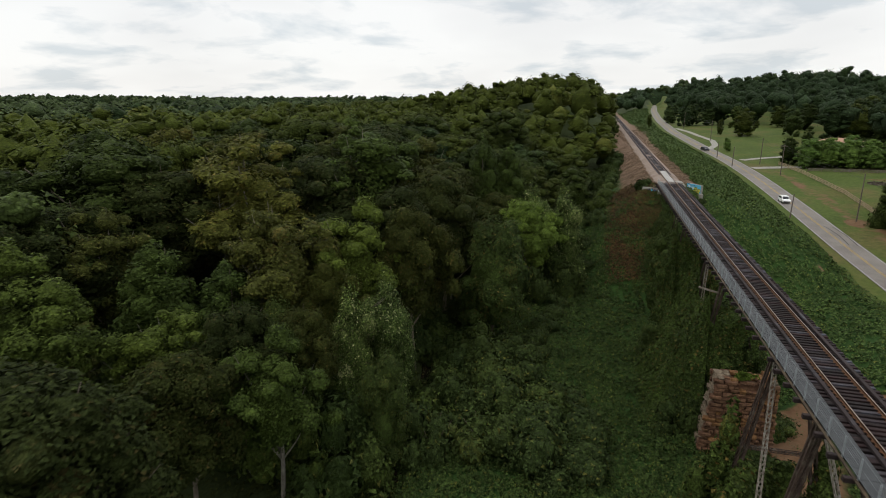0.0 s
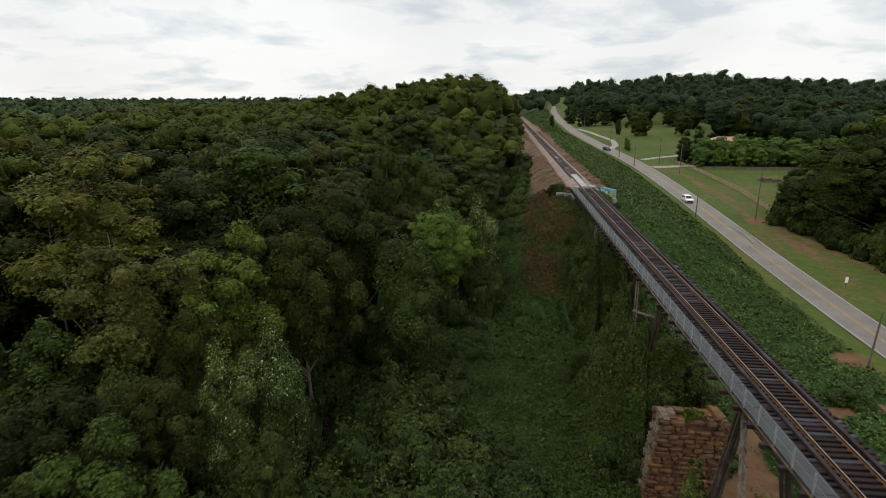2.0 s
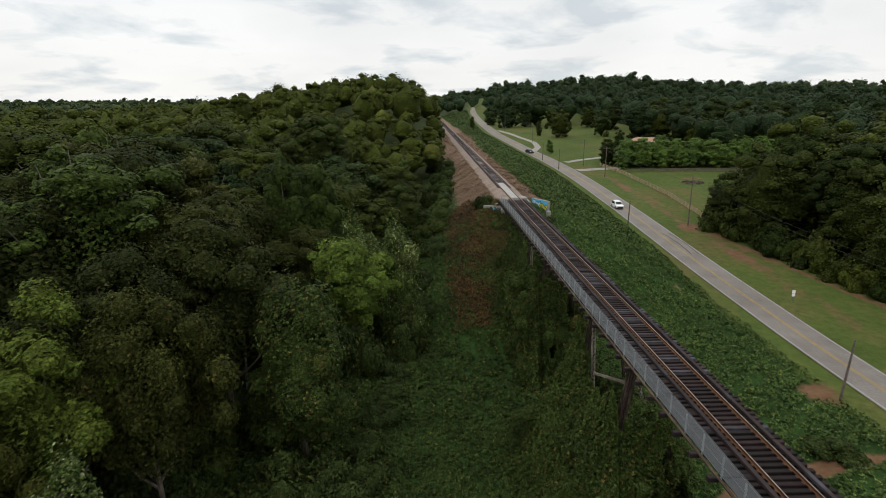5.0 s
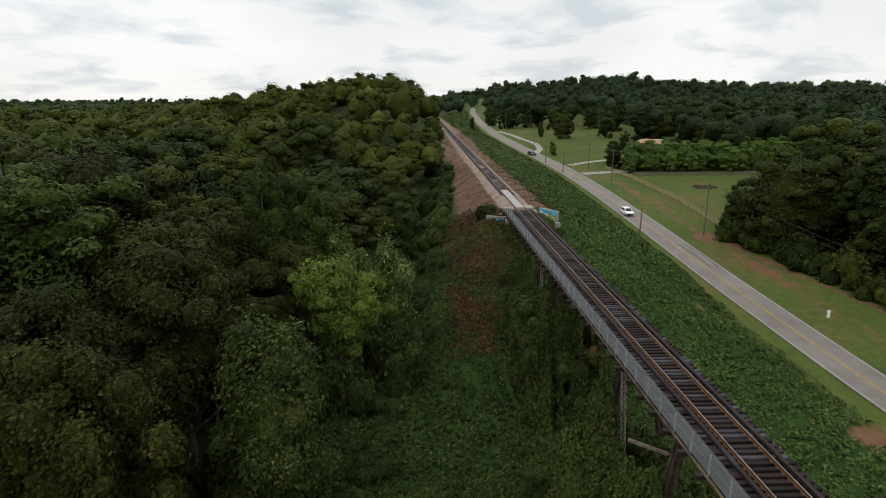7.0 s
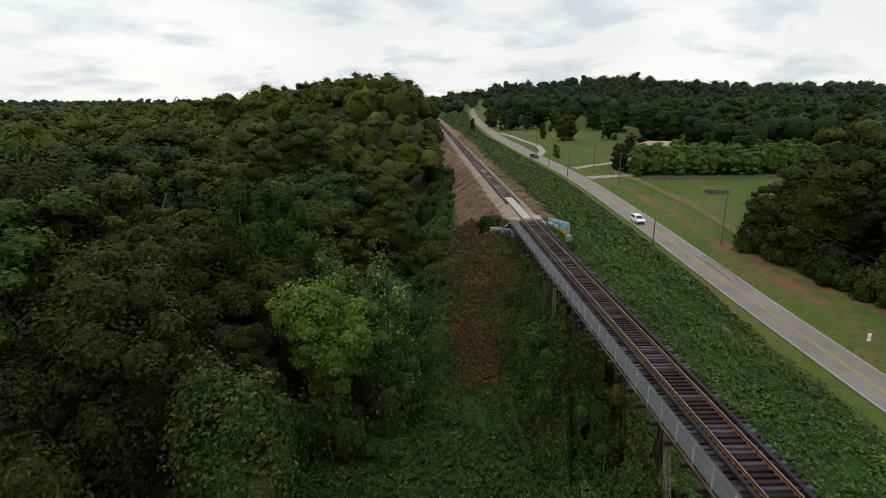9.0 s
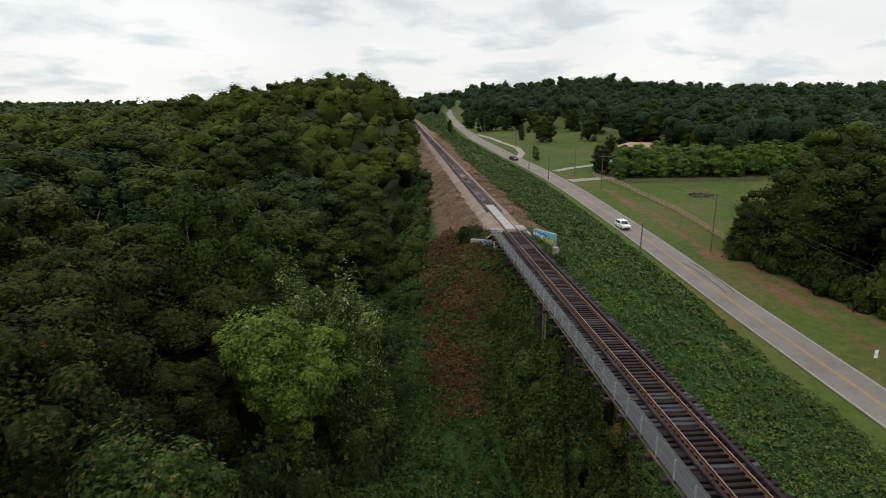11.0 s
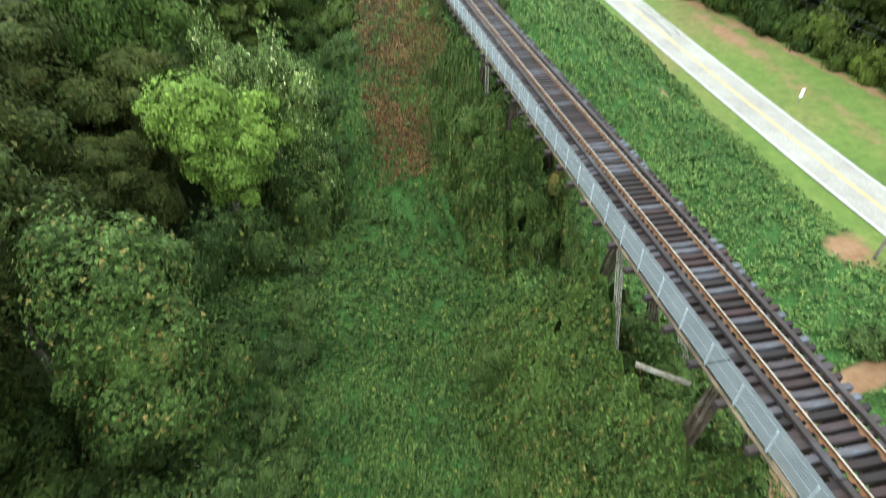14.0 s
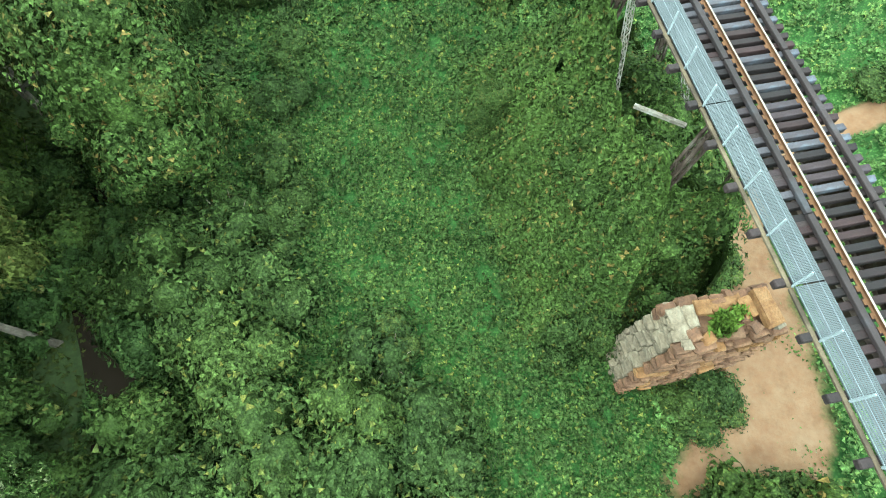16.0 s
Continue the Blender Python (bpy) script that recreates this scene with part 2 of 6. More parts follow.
STEEL_OLD = mottled("old_bridge_steel", [(0.3, (0.0252, 0.0144, 0.0101)), (0.55, (0.054, 0.036, 0.0259)), (0.75, (0.115, 0.101, 0.0828))], 1.4, 14.0, rough=0.8, metal=0.0)
STEEL_PALE = mottled("flaking_pale_steel", [(0.3, (0.072, 0.0504, 0.036)), (0.5, (0.173, 0.151, 0.122)), (0.75, (0.259, 0.245, 0.216))], 1.8, 14.0, rough=0.8, metal=0.0)
PLANK = mottled("weathered_plank", [(0.3, (0.0194, 0.0125, 0.0080)), (0.5, (0.0518, 0.0353, 0.0202)), (0.7, (0.1035, 0.0749, 0.0444))], 0.7, 14.0)
STONE = mottled("pier_stone", [(0.25, (0.0433, 0.0215, 0.0118)), (0.5, (0.0986, 0.0475, 0.0245)), (0.75, (0.1818, 0.1046, 0.0587))], 1.6, 9.0, own=0.45, bump=0.9, depth=0.06)
STONE_PALE = mottled("pale_pier_stone", [(0.3, (0.0720, 0.0520, 0.0320)), (0.5, (0.1279, 0.0988, 0.0663)), (0.7, (0.1833, 0.1513, 0.1076))], 1.8, 9.0, own=0.45, bump=0.9, depth=0.06)
STONE_ORANGE = mottled("orange_pier_stone", [(0.3, (0.0933, 0.0414, 0.0138)), (0.5, (0.1490, 0.0719, 0.0254)), (0.7, (0.1869, 0.1056, 0.0461))], 2.2, 12.0, own=0.45, bump=0.8, depth=0.05)
CONCRETE = mottled("concrete", [(0.3, (0.173, 0.161, 0.138)), (0.7, (0.3, 0.288, 0.259))], 0.8, 12.0)
SLAB = mottled("pale_concrete", [(0.3, (0.26, 0.25, 0.235)), (0.7, (0.354, 0.343, 0.322))], 0.7, 12.0)
BALLAST = mottled("ballast", [(0.3, (0.125, 0.085, 0.062)), (0.55, (0.205, 0.155, 0.122)), (0.8, (0.255, 0.222, 0.192))], 0.35, 9.0, bump=1.0, depth=0.05, coord="Object")
ASPHALT = mottled("pale_asphalt", [(0.3, (0.1322, 0.1158, 0.1042)), (0.5, (0.1609, 0.1445, 0.1292)), (0.7, (0.1873, 0.1689, 0.1531))], 0.22, 5.0, bump=0.15, depth=0.01)
PAINT_WHITE = mottled("white_road_paint", [(0.3, (0.2325, 0.2325, 0.2213)), (0.7, (0.3450, 0.3450, 0.3300))], 0.6, 8.0, bump=0.05)
PAINT_YELLOW = mottled("yellow_road_paint", [(0.3, (0.2754, 0.1836, 0.0454)), (0.7, (0.3791, 0.2635, 0.0778))], 0.6, 8.0, bump=0.05)
POLE_WOOD = mottled("pole_wood", [(0.3, (0.07, 0.055, 0.045)), (0.7, (0.16, 0.13, 0.11))], 1.5, 20.0)
FENCE_WOOD = mottled("fence_wood", [(0.3, (0.2160, 0.1566, 0.0972)), (0.7, (0.3885, 0.2929, 0.1944))], 1.0, 12.0)
CABLE, _, _, _cb = material("black_cable", 0.6)
_cb.inputs["Base Color"].default_value = (0.02, 0.02, 0.02, 1)


def ground_material():
    """Soil, grass, leaf litter and clay, each where the land has it, with ragged borders."""
    m, n, l, b = material("ground", 0.95, spec=0.1)
    a = n.new("ShaderNodeAttribute")
    a.attribute_name = "cover"
    sep = n.new("ShaderNodeSeparateColor")
    l.new(a.outputs["Color"], sep.inputs[0])
    rough_edge = noise_tex(n, l, 0.35, 6.0, 0.65, "World")
    fine = noise_tex(n, l, 3.0, 6.0, 0.7, "World")
    broad = noise_tex(n, l, 0.06, 4.0, 0.6, "World")

    def mask(socket):
        s = n.new("ShaderNodeMath")
        s.operation = "ADD"
        l.new(socket, s.inputs[0])
        l.new(rough_edge, s.inputs[1])
        r = n.new("ShaderNodeMapRange")
        r.inputs[1].default_value, r.inputs[2].default_value = 0.85, 1.1
        l.new(s.outputs[0], r.inputs[0])
        return r.outputs[0]
    litter = ramp(n, l, fine, [(0.3, (0.018, 0.024, 0.009)), (0.7, (0.040, 0.055, 0.018))])
    grass_spots = noise_tex(n, l, 0.9, 5.0, 0.65, "World")
    grass = mixed(n, l, fine, ramp(n, l, broad, [(0.32, (0.036, 0.064, 0.012)), (0.48, (0.058, 0.090, 0.018)), (0.57, (0.084, 0.090, 0.026)), (0.68, (0.118, 0.086, 0.040))]), (0.064, 0.080, 0.021))
    grass = mixed(n, l, 1.0, grass, ramp(n, l, grass_spots, [(0.3, (0.7, 0.74, 0.7)), (0.7, (1.2, 1.16, 1.1))]), "MULTIPLY")
    clay = mixed(n, l, fine, ramp(n, l, rough_edge, [(0.3, (0.100, 0.044, 0.020)), (0.5, (0.135, 0.068, 0.033)), (0.7, (0.16, 0.100, 0.058))]), ramp(n, l, grass_spots, [(0.3, (0.072, 0.042, 0.022)), (0.7, (0.15, 0.102, 0.064))]))
    straw = mixed(n, l, fine, ramp(n, l, rough_edge, [(0.3, (0.10, 0.060, 0.040)), (0.7, (0.19, 0.125, 0.088))]), (0.18, 0.125, 0.088))
    cells = n.new("ShaderNodeTexVoronoi")
    cells.inputs["Scale"].default_value = 5.5
    geo = n.new("ShaderNodeNewGeometry")
    l.new(geo.outputs["Position"], cells.inputs["Vector"])
    # creeper cells darken to their borders, leaf-gap shadow put into the colour
    creeper = mixed(n, l, 1.0, ramp(n, l, cells.outputs["Distance"], [(0.1, (0.044, 0.092, 0.020)), (0.55, (0.022, 0.050, 0.012))]), ramp(n, l, rough_edge, [(0.3, (0.6, 0.62, 0.6)), (0.7, (1.2, 1.15, 1.1))]), "MULTIPLY")
    litter = mixed(n, l, mask(a.outputs["Alpha"]), litter, creeper)
    c = mixed(n, l, mask(sep.outputs["Red"]), litter, grass)
    c = mixed(n, l, mask(sep.outputs["Green"]), c, clay)
    c = mixed(n, l, mask(sep.outputs["Blue"]), c, straw)
    l.new(c, b.inputs["Base Color"])
    bumped(n, l, b, fine, 0.6, 0.12)
    return m


GROUND = ground_material()

# ---- the lie of the land ----
BX, RZ = 14.7, 17.2            # the bridge's centre line, the top of its rails
ABUT = 118.0                   # where the bridge meets the embankment
ROAD_Y = [-400, -50, 60, 83, 105, 146, 200, 300, 400, 600, 900, 1400]
ROAD_Z = [0.5, 0.5, 0.7, 1.0, 2.8, 6.0, 9.0, 13.5, 16.5, 20.0, 24.0, 22.0]
MID_Y = [-400, 0, 90, 105, 130, 160, 200, 235, 265, 300, 350, 430, 500, 650, 1000, 1400]
MID_X = [58, 52.4, 50.8, 50.0, 49.3, 49.5, 49.5, 48.3, 45.3, 42.8, 40.7, 42.3, 45.4, 55, 85, 110]
EDGE_Y = [-200, 0, 45, 60, 75, 92, 105, 120, 150, 200, 300, 400, 600]
EDGE_X = [-22, -20, -15, -13, -9, -7.5, -4.5, -2.0, 1.0, 3.5, 6.0, 8.0, 8.0]


def smooth_interp(x, xs, ys, width):
    return sum(np.interp(np.asarray(x, float) + d * width, xs, ys) for d in (-1, -0.5, 0, 0.5, 1)) / 5


def road_z(y):
    return smooth_interp(y, ROAD_Y, ROAD_Z, 14)


def road_x(y):
    return smooth_interp(y, MID_Y, MID_X, 12)


def edge_x(y):
    return np.interp(y, EDGE_Y, EDGE_X)


def step01(x, a, b):
    t = np.clip((np.asarray(x, float) - a) / (b - a), 0, 1)
    return t * t * (3 - 2 * t)


def waves(x, y, k, seed=0.0):
    return (np.sin(k * x + 1.3 * np.sin(k * 0.7 * y + seed)) + np.sin(k * 0.83 * y + 1.1 * np.sin(k * 0.61 * x + 2.1 + seed)) + np.sin(k * 0.57 * (x + y) + seed * 1.7)) / 3


def land(x, y):
    """The height of the ground."""
    x, y = np.broadcast_arrays(np.asarray(x, float), np.asarray(y, float))
    rz, rx = road_z(y), road_x(y)
    # the wooded side: a stream bottom that climbs into a hill beside the line
    left = 0.2 + 0.03 * np.clip(-18 - x, 0, 110) * step01(-x, 18, 60) + (5.0 * step01(y, 100, 190) + 8.0 * step01(y, 180, 330)) * (0.25 + 0.75 * step01(x, -160, -30))
    left = left + 19.0 * np.exp(-((x + 14) / 42.0) ** 2 - ((y - 300) / 85.0) ** 2)
    left = left + 8.0 * np.exp(-((x + 85) / 65.0) ** 2 - ((y - 330) / 110.0) ** 2)
    left = left - 1.8 * np.exp(-((x + 19 + 3 * np.sin(y * 0.09)) / 3.5) ** 2) * step01(-y, -95, -70)
    left = left + 1.2 * waves(x, y, 0.06) * step01(np.abs(x - 2), 8, 40)
    # the open side: falls to the road's level and rolls away into fields and hills
    right = rz + 0.02 * np.clip(x - rx - 10, 0, 60) + 1.0 * waves(x, y, 0.03, 3) * step01(x, rx + 12, rx + 60)
    far = np.clip(x - 120, 0, 900)
    right = right + 3.0 * step01(far, 60, 420) * step01(y, 150, 620) + 15 * step01(y, 400, 800) * step01(x, 50, 150)
    right = right + 10.0 * np.exp(-((x - 240) / 70.0) ** 2 - ((y - 760) / 150.0) ** 2) + 9.0 * np.exp(-((x - 80) / 80.0) ** 2 - ((y - 930) / 170.0) ** 2)
    z = left + (right - left) * step01(x, 14, 44)
    # the railway's embankment, which ends in a cone at the abutment
    inside = np.clip(ABUT + 1.0 - y, 0, None)
    dl, dr = np.clip(BX - 3.4 - x, 0, None), np.clip(x - BX - 4.0, 0, None)
    bank_l = RZ - 0.75 - np.hypot(dl * 0.62, inside * 0.66)
    bank_r = RZ - 0.75 - np.hypot(dr * np.clip((RZ - 0.75 - rz) / 28.0, 0.05, 0.6), inside * 0.62)
    bank = np.where(x < BX, bank_l, bank_r)
    soft = 2.2
    h = np.clip(0.5 + 0.5 * (bank - z) / soft, 0, 1)
    z = z * (1 - h) + bank * h + soft * h * (1 - h) * 0.5
    # a hollow before the abutment's left wing
    z = z - 1.9 * np.exp(-((x - 11.0) / 1.9) ** 2 - ((y - 116.3) / 2.0) ** 2)
    # the hill is cut back where the line passes
    cut = RZ - 0.9 + 0.75 * np.clip(np.abs(x - BX) - 4.5, 0, None)
    z = np.where((y > ABUT) & (x < 40), np.minimum(z, cut), z)
    # under the bridge the valley floor lies low
    low = -0.6 + 0.25 * waves(x, y, 0.25, 1)
    near = step01(-y, -84, -70) * step01(-np.abs(x - 14), -26, -12)
    z = z + (np.minimum(z, low) - z) * near
    # the road's bed
    w = 1 - step01(np.abs(x - rx), 4.6, 9.0)
    z = z + (rz - 0.06 - z) * w
    # beyond the place the country is low and rolling
    d = np.hypot(x, y - 100)
    z = z + 3.0 * waves(x, y, 0.006, 5) * step01(d, 350, 900) + (13 + 7 * waves(x, y, 0.0016, 1)) * step01(d, 800, 2200)
    return z


def mesh_arrays(name, verts, faces, mats, smooth=False):
    """A mesh from arrays of corners and of faces with the same number of corners."""
    me = bpy.data.meshes.new(name)
    verts = np.ascontiguousarray(verts, dtype=np.float32)
    faces = [np.ascontiguousarray(f, dtype=np.int32) for f in (faces if isinstance(faces, list) else [faces]) if len(f)]
    loops = np.concatenate([f.ravel() for f in faces])
    sizes = np.concatenate([np.full(len(f), f.shape[1], dtype=np.int32) for f in faces])
    starts = np.concatenate([[0], np.cumsum(sizes)[:-1]]).astype(np.int32)
    me.vertices.add(len(verts))
    me.vertices.foreach_set("co", verts.ravel())
    me.loops.add(len(loops))
    me.loops.foreach_set("vertex_index", loops)
    me.polygons.add(len(sizes))
    me.polygons.foreach_set("loop_start", starts)
    me.update(calc_edges=True)
    me.validate()
    for m in (mats if isinstance(mats, (list, tuple)) else [mats]):
        me.materials.append(m)
    if smooth:
        me.shade_smooth()
    return me


def axis_points(fine_a, fine_b, step, far_a, far_b, grow=1.13):
    mid = list(np.arange(fine_a, fine_b + 0.01, step))
    lo, s = [], step
    while (lo[-1] if lo else fine_a) > far_a:
        s *= grow
        lo.append((lo[-1] if lo else fine_a) - s)
    hi, s = [], step
    while (hi[-1] if hi else mid[-1]) < far_b:
        s *= grow
        hi.append((hi[-1] if hi else mid[-1]) + s)
    return np.array(lo[::-1] + mid + hi)


GX = axis_points(-45, 75, 1.2, -4000, 4000)
GY = axis_points(20, 170, 1.2, -3500, 4600)


def patch(x, y, cx, cy, rx, ry, turn=0.0):
    c, s = math.cos(turn), math.sin(turn)
    u, v = (x - cx) * c + (y - cy) * s, -(x - cx) * s + (y - cy) * c
    return np.clip(1.25 - np.hypot(u / rx, v / ry), 0, 1)


def track_line(x, y):
    """How much of the ground is the sandy track that runs under the bridge."""
    cx = np.interp(y, [20, 40, 48, 54, 62, 70], [9, 14, 18.0, 20.5, 22.5, 31])
    return np.clip(1.5 - np.abs(x - cx) / np.interp(y, [30, 44, 47.5, 54, 62], [1.2, 2.0, 5.2, 3.6, 2.4]), 0, 1) * step01(-y, -72, -66)


def wood_foot(y):
    """Where the trees across the road begin."""
    return np.interp(y, [60, 80, 112, 131, 148], [84.0, 75.5, 67.6, 63.5, 61.0])


def cover(x, y):
    """Grass, clay and straw, each from 0 to 1."""
    rx = road_x(y)
    grass = np.maximum(step01(x, rx - 8.0, rx - 6.5), 0)
    clay = np.maximum.reduce([
        patch(x, y, 43.3, 80.5, 3.4, 3.4) * 0.8, patch(x, y, 57.4, 144.5, 2.2, 4.5) * 1.15, patch(x, y, 59.2, 125.5, 1.7, 5.0, 0.12) * 1.15, patch(x, y, 58.6, 157, 1.2, 8.0) * 0.62,
        np.clip(1.3 - np.abs(x - wood_foot(y) + 1.4) / 1.7, 0, 1) * (y > 60) * (y < 148) * 0.62, np.clip(1.2 - np.abs(x - rx - 9.5) / 4.5, 0, 1) * (y > 95) * (y < 215) * 0.44,
        patch(x, y, 58.5, 188, 1.8, 9.0) * 0.8, patch(x, y, 61.0, 170, 1.2, 12.0) * 0.6, patch(x, y, 62.5, 90, 1.6, 4) * 0.8, patch(x, y, 84, 201, 6, 3.0) * 0.8, patch(x, y, 36, 68.5, 10, 1.5, 0.15), patch(x, y, 55.4, 82, 1.8, 5.0),
        patch(x, y, 38, 133, 1.4, 1.2) * 0.9, patch(x, y, 39, 108, 1.4, 1.0) * 0.8, track_line(x, y)])
    dl = BX - x
    straw = step01(y, 117, 124) * step01(dl, 2.2, 2.7) * step01(-dl, -10.5, -6.0) + step01(y, 121, 128) * step01(-dl, 2.2, 2.7) * step01(dl, -9.0, -5.0) * 0.9
    return grass, clay, np.clip(straw, 0, 1)


gx, gy = np.meshgrid(GX, GY, indexing="ij")
gz = land(gx, gy)
idx = np.arange(gx.size).reshape(gx.shape)
ground_faces = np.stack([idx[:-1, :-1], idx[1:, :-1], idx[1:, 1:], idx[:-1, 1:]], -1).reshape(-1, 4)
ground_mesh = mesh_arrays("ground", np.stack([gx, gy, gz], -1).reshape(-1, 3), ground_faces, GROUND, True)
tint = ground_mesh.color_attributes.new("cover", "FLOAT_COLOR", "POINT")
cg, cc, cs = cover(gx.ravel(), gy.ravel())
vx, vy = gx.ravel(), gy.ravel()
cv = ((vx > edge_x(vy) - 0.5) & (vx < np.where(vy < ABUT, road_x(vy) - 6.5, 8.0)) | (vx > BX + 6) & (vx < road_x(vy) - 6.5)) & (vy < 600) & (vy > -60)
tint.data.foreach_set("color", np.stack([cg, cc, cs, cv.astype(float)], -1).astype(np.float32).ravel())
tagged(new("ground", ground_mesh), "rolling ground of grass, leaf litter and clay", "ground", kind="structure")


# ---- builders ----
def part(name, bm, mat, parent=None, label="", smooth=False):
    """Links a bmesh as one mesh object, under its thing."""
    me = bpy.data.meshes.new(name)
    bm.to_mesh(me)
    bm.free()
    for m in (mat if isinstance(mat, (list, tuple)) else [mat]):
        me.materials.append(m)
    if smooth:
        me.shade_smooth()
    ob = new(name, me)
    ob.parent = parent
    if label:
        ob["label"] = label
    return ob


def piece(name, me, parent, m):
    """One of many alike pieces that share a mesh."""
    ob = new(name, me)
    ob.parent = parent
    ob.matrix_basis = m
    return ob


def add_box(bm, x0, y0, z0, x1, y1, z1, bevel=0.0):
    r = bmesh.ops.create_cube(bm, size=1.0)
    vs = r["verts"]
    for v in vs:
        v.co = Vector((x0 + (v.co.x + 0.5) * (x1 - x0), y0 + (v.co.y + 0.5) * (y1 - y0), z0 + (v.co.z + 0.5) * (z1 - z0)))
    if bevel:
        es = list({e for v in vs for e in v.link_edges})
        bmesh.ops.bevel(bm, geom=es, offset=bevel, segments=1, affect="EDGES")
    return vs


def box_bm(*a, bevel=0.0):
    bm = bmesh.new()
    add_box(bm, *a, bevel=bevel)
    return bm


def add_bar(bm, p, q, w, h=None, sides=4):
    """A straight bar from p to q, square or round."""
    p, q = Vector(p), Vector(q)
    d = q - p
    rot = d.to_track_quat("Z", "Y").to_matrix().to_4x4()
    h = h or w
    if sides == 4:
        r = bmesh.ops.create_cube(bm, size=1.0)
        for v in r["verts"]:
            v.co = Vector((v.co.x * w, v.co.y * h, v.co.z * d.length))
    else:
        r = bmesh.ops.create_cone(bm, cap_ends=True, segments=sides, radius1=w / 2, radius2=h / 2, depth=d.length)
    bmesh.ops.transform(bm, matrix=Matrix.Translation((p + q) / 2) @ rot, verts=r["verts"])


def bar_bm(p, q, w, h=None, sides=4):
    bm = bmesh.new()
    add_bar(bm, p, q, w, h, sides)
    return bm


def ribbon(name, ys, x_of, offset_a, offset_b, z_up, mat):
    """A strip that follows the road or the line along y."""
    ys = np.asarray(ys, float)
    cx = x_of(ys)
    slope = np.gradient(cx, ys)
    n = np.sqrt(1 + slope ** 2)
    z = road_z(ys) + z_up
    rows = []
    for off in (offset_a, (offset_a + offset_b) / 2, offset_b):
        rows.append(np.stack([cx + off / n, ys - off * slope / n, z], -1))
    v = np.stack(rows, 1)
    i = np.arange(v.shape[0] * 3).reshape(-1, 3)
    f = np.concatenate([np.stack([i[:-1, k], i[:-1, k + 1], i[1:, k + 1], i[1:, k]], -1) for k in (0, 1)])
    return mesh_arrays(name, v.reshape(-1, 3), f, mat, True)


# ---- leaves ----
ICO = {}
for level in (1, 2):
    _bm = bmesh.new()
    bmesh.ops.create_icosphere(_bm, subdivisions=level, radius=1.0)
    ICO[level] = (np.array([v.co for v in _bm.verts]), np.array([[v.index for v in f.verts] for f in _bm.faces]))
    _bm.free()


def unit(v):
    return v / np.maximum(np.linalg.norm(v, axis=-1, keepdims=True), 1e-9)


def leaf_cards(rng, centres, normals, size, jitter=0.5, long=1.45):
    """Leaf shapes round the given points."""
    n = len(centres)
    nn = unit(normals + jitter * rng.normal(size=(n, 3)))
    t = unit(np.cross(nn, rng.normal(size=(n, 3))))
    b = np.cross(nn, t)
    s = (size * rng.uniform(0.6, 1.35, n))[:, None]
    v = np.stack([centres + t * s * 0.62 * long, centres - t * s * 0.38 * long + b * s * 0.55, centres - t * s * 0.38 * long - b * s * 0.55], 1)
    return v.reshape(-1, 3), np.arange(3 * n).reshape(n, 3)


def clump_shape(rng, lumps, size, per_area, level=2, shell=0.78, top_only=-0.6, core=True, jitter=0.45, ragged=0.12):
    """A body of foliage: dark inner lumps under a loose shell of leaves. Each lump is centre and radii."""
    base_v, base_f = ICO[level]
    vs, fs, count = [], [], 0
    middles = np.array([c for c, r in lumps], float)
    sizes = np.array([r for c, r in lumps], float)
    for i, (c, r) in enumerate(zip(middles, sizes)):
        if core:
            ph = rng.uniform(0, 6.28, 3)
            k = 1 + 0.13 * np.sin(3.1 * base_v[:, 0] + ph[0]) + 0.13 * np.sin(3.7 * base_v[:, 1] + ph[1]) + 0.1 * np.sin(4.3 * base_v[:, 2] + ph[2])
            vs.append(c + base_v * r * shell * k[:, None])
            fs.append(base_f + count)
            count += len(base_v)
        area = 12.57 * ((r[0] * r[1]) ** 1.6 + (r[0] * r[2]) ** 1.6 + (r[1] * r[2]) ** 1.6) ** 0.625 / 3 ** 0.625
        n = max(6, int(area * per_area))
        d = unit(rng.normal(size=(n, 3)))
        d = d[d[:, 2] > top_only]
        ph = rng.uniform(0, 6.28, 3)
        k = 1 + 0.12 * np.sin(4 * d[:, 0] + ph[0]) + 0.12 * np.sin(5 * d[:, 1] + ph[1]) + 0.1 * np.sin(6 * d[:, 2] + ph[2])
        rad = k * np.clip(rng.normal(0.97, ragged, len(d)), 0.6, 1.35 if per_area > 3 else 1.02)
        p = c + d * r * rad[:, None]
        # no leaves deep inside the other lumps
        hidden = np.zeros(len(p), bool)
        for j in range(len(middles)):
            if per_area > 5 and j != i and np.all(np.abs(middles[j] - c) < sizes[j] + r * 1.4):
                hidden |= (((p - middles[j]) / sizes[j]) ** 2).sum(1) < 0.62
        p, d = p[~hidden], d[~hidden]
        v, f = leaf_cards(rng, p, d / r * r.mean() + np.array([0, 0, 0.35]), size, jitter)
        vs.append(v)
        fs.append(f + count)
        count += len(v)
    return np.concatenate(vs), np.concatenate(fs)


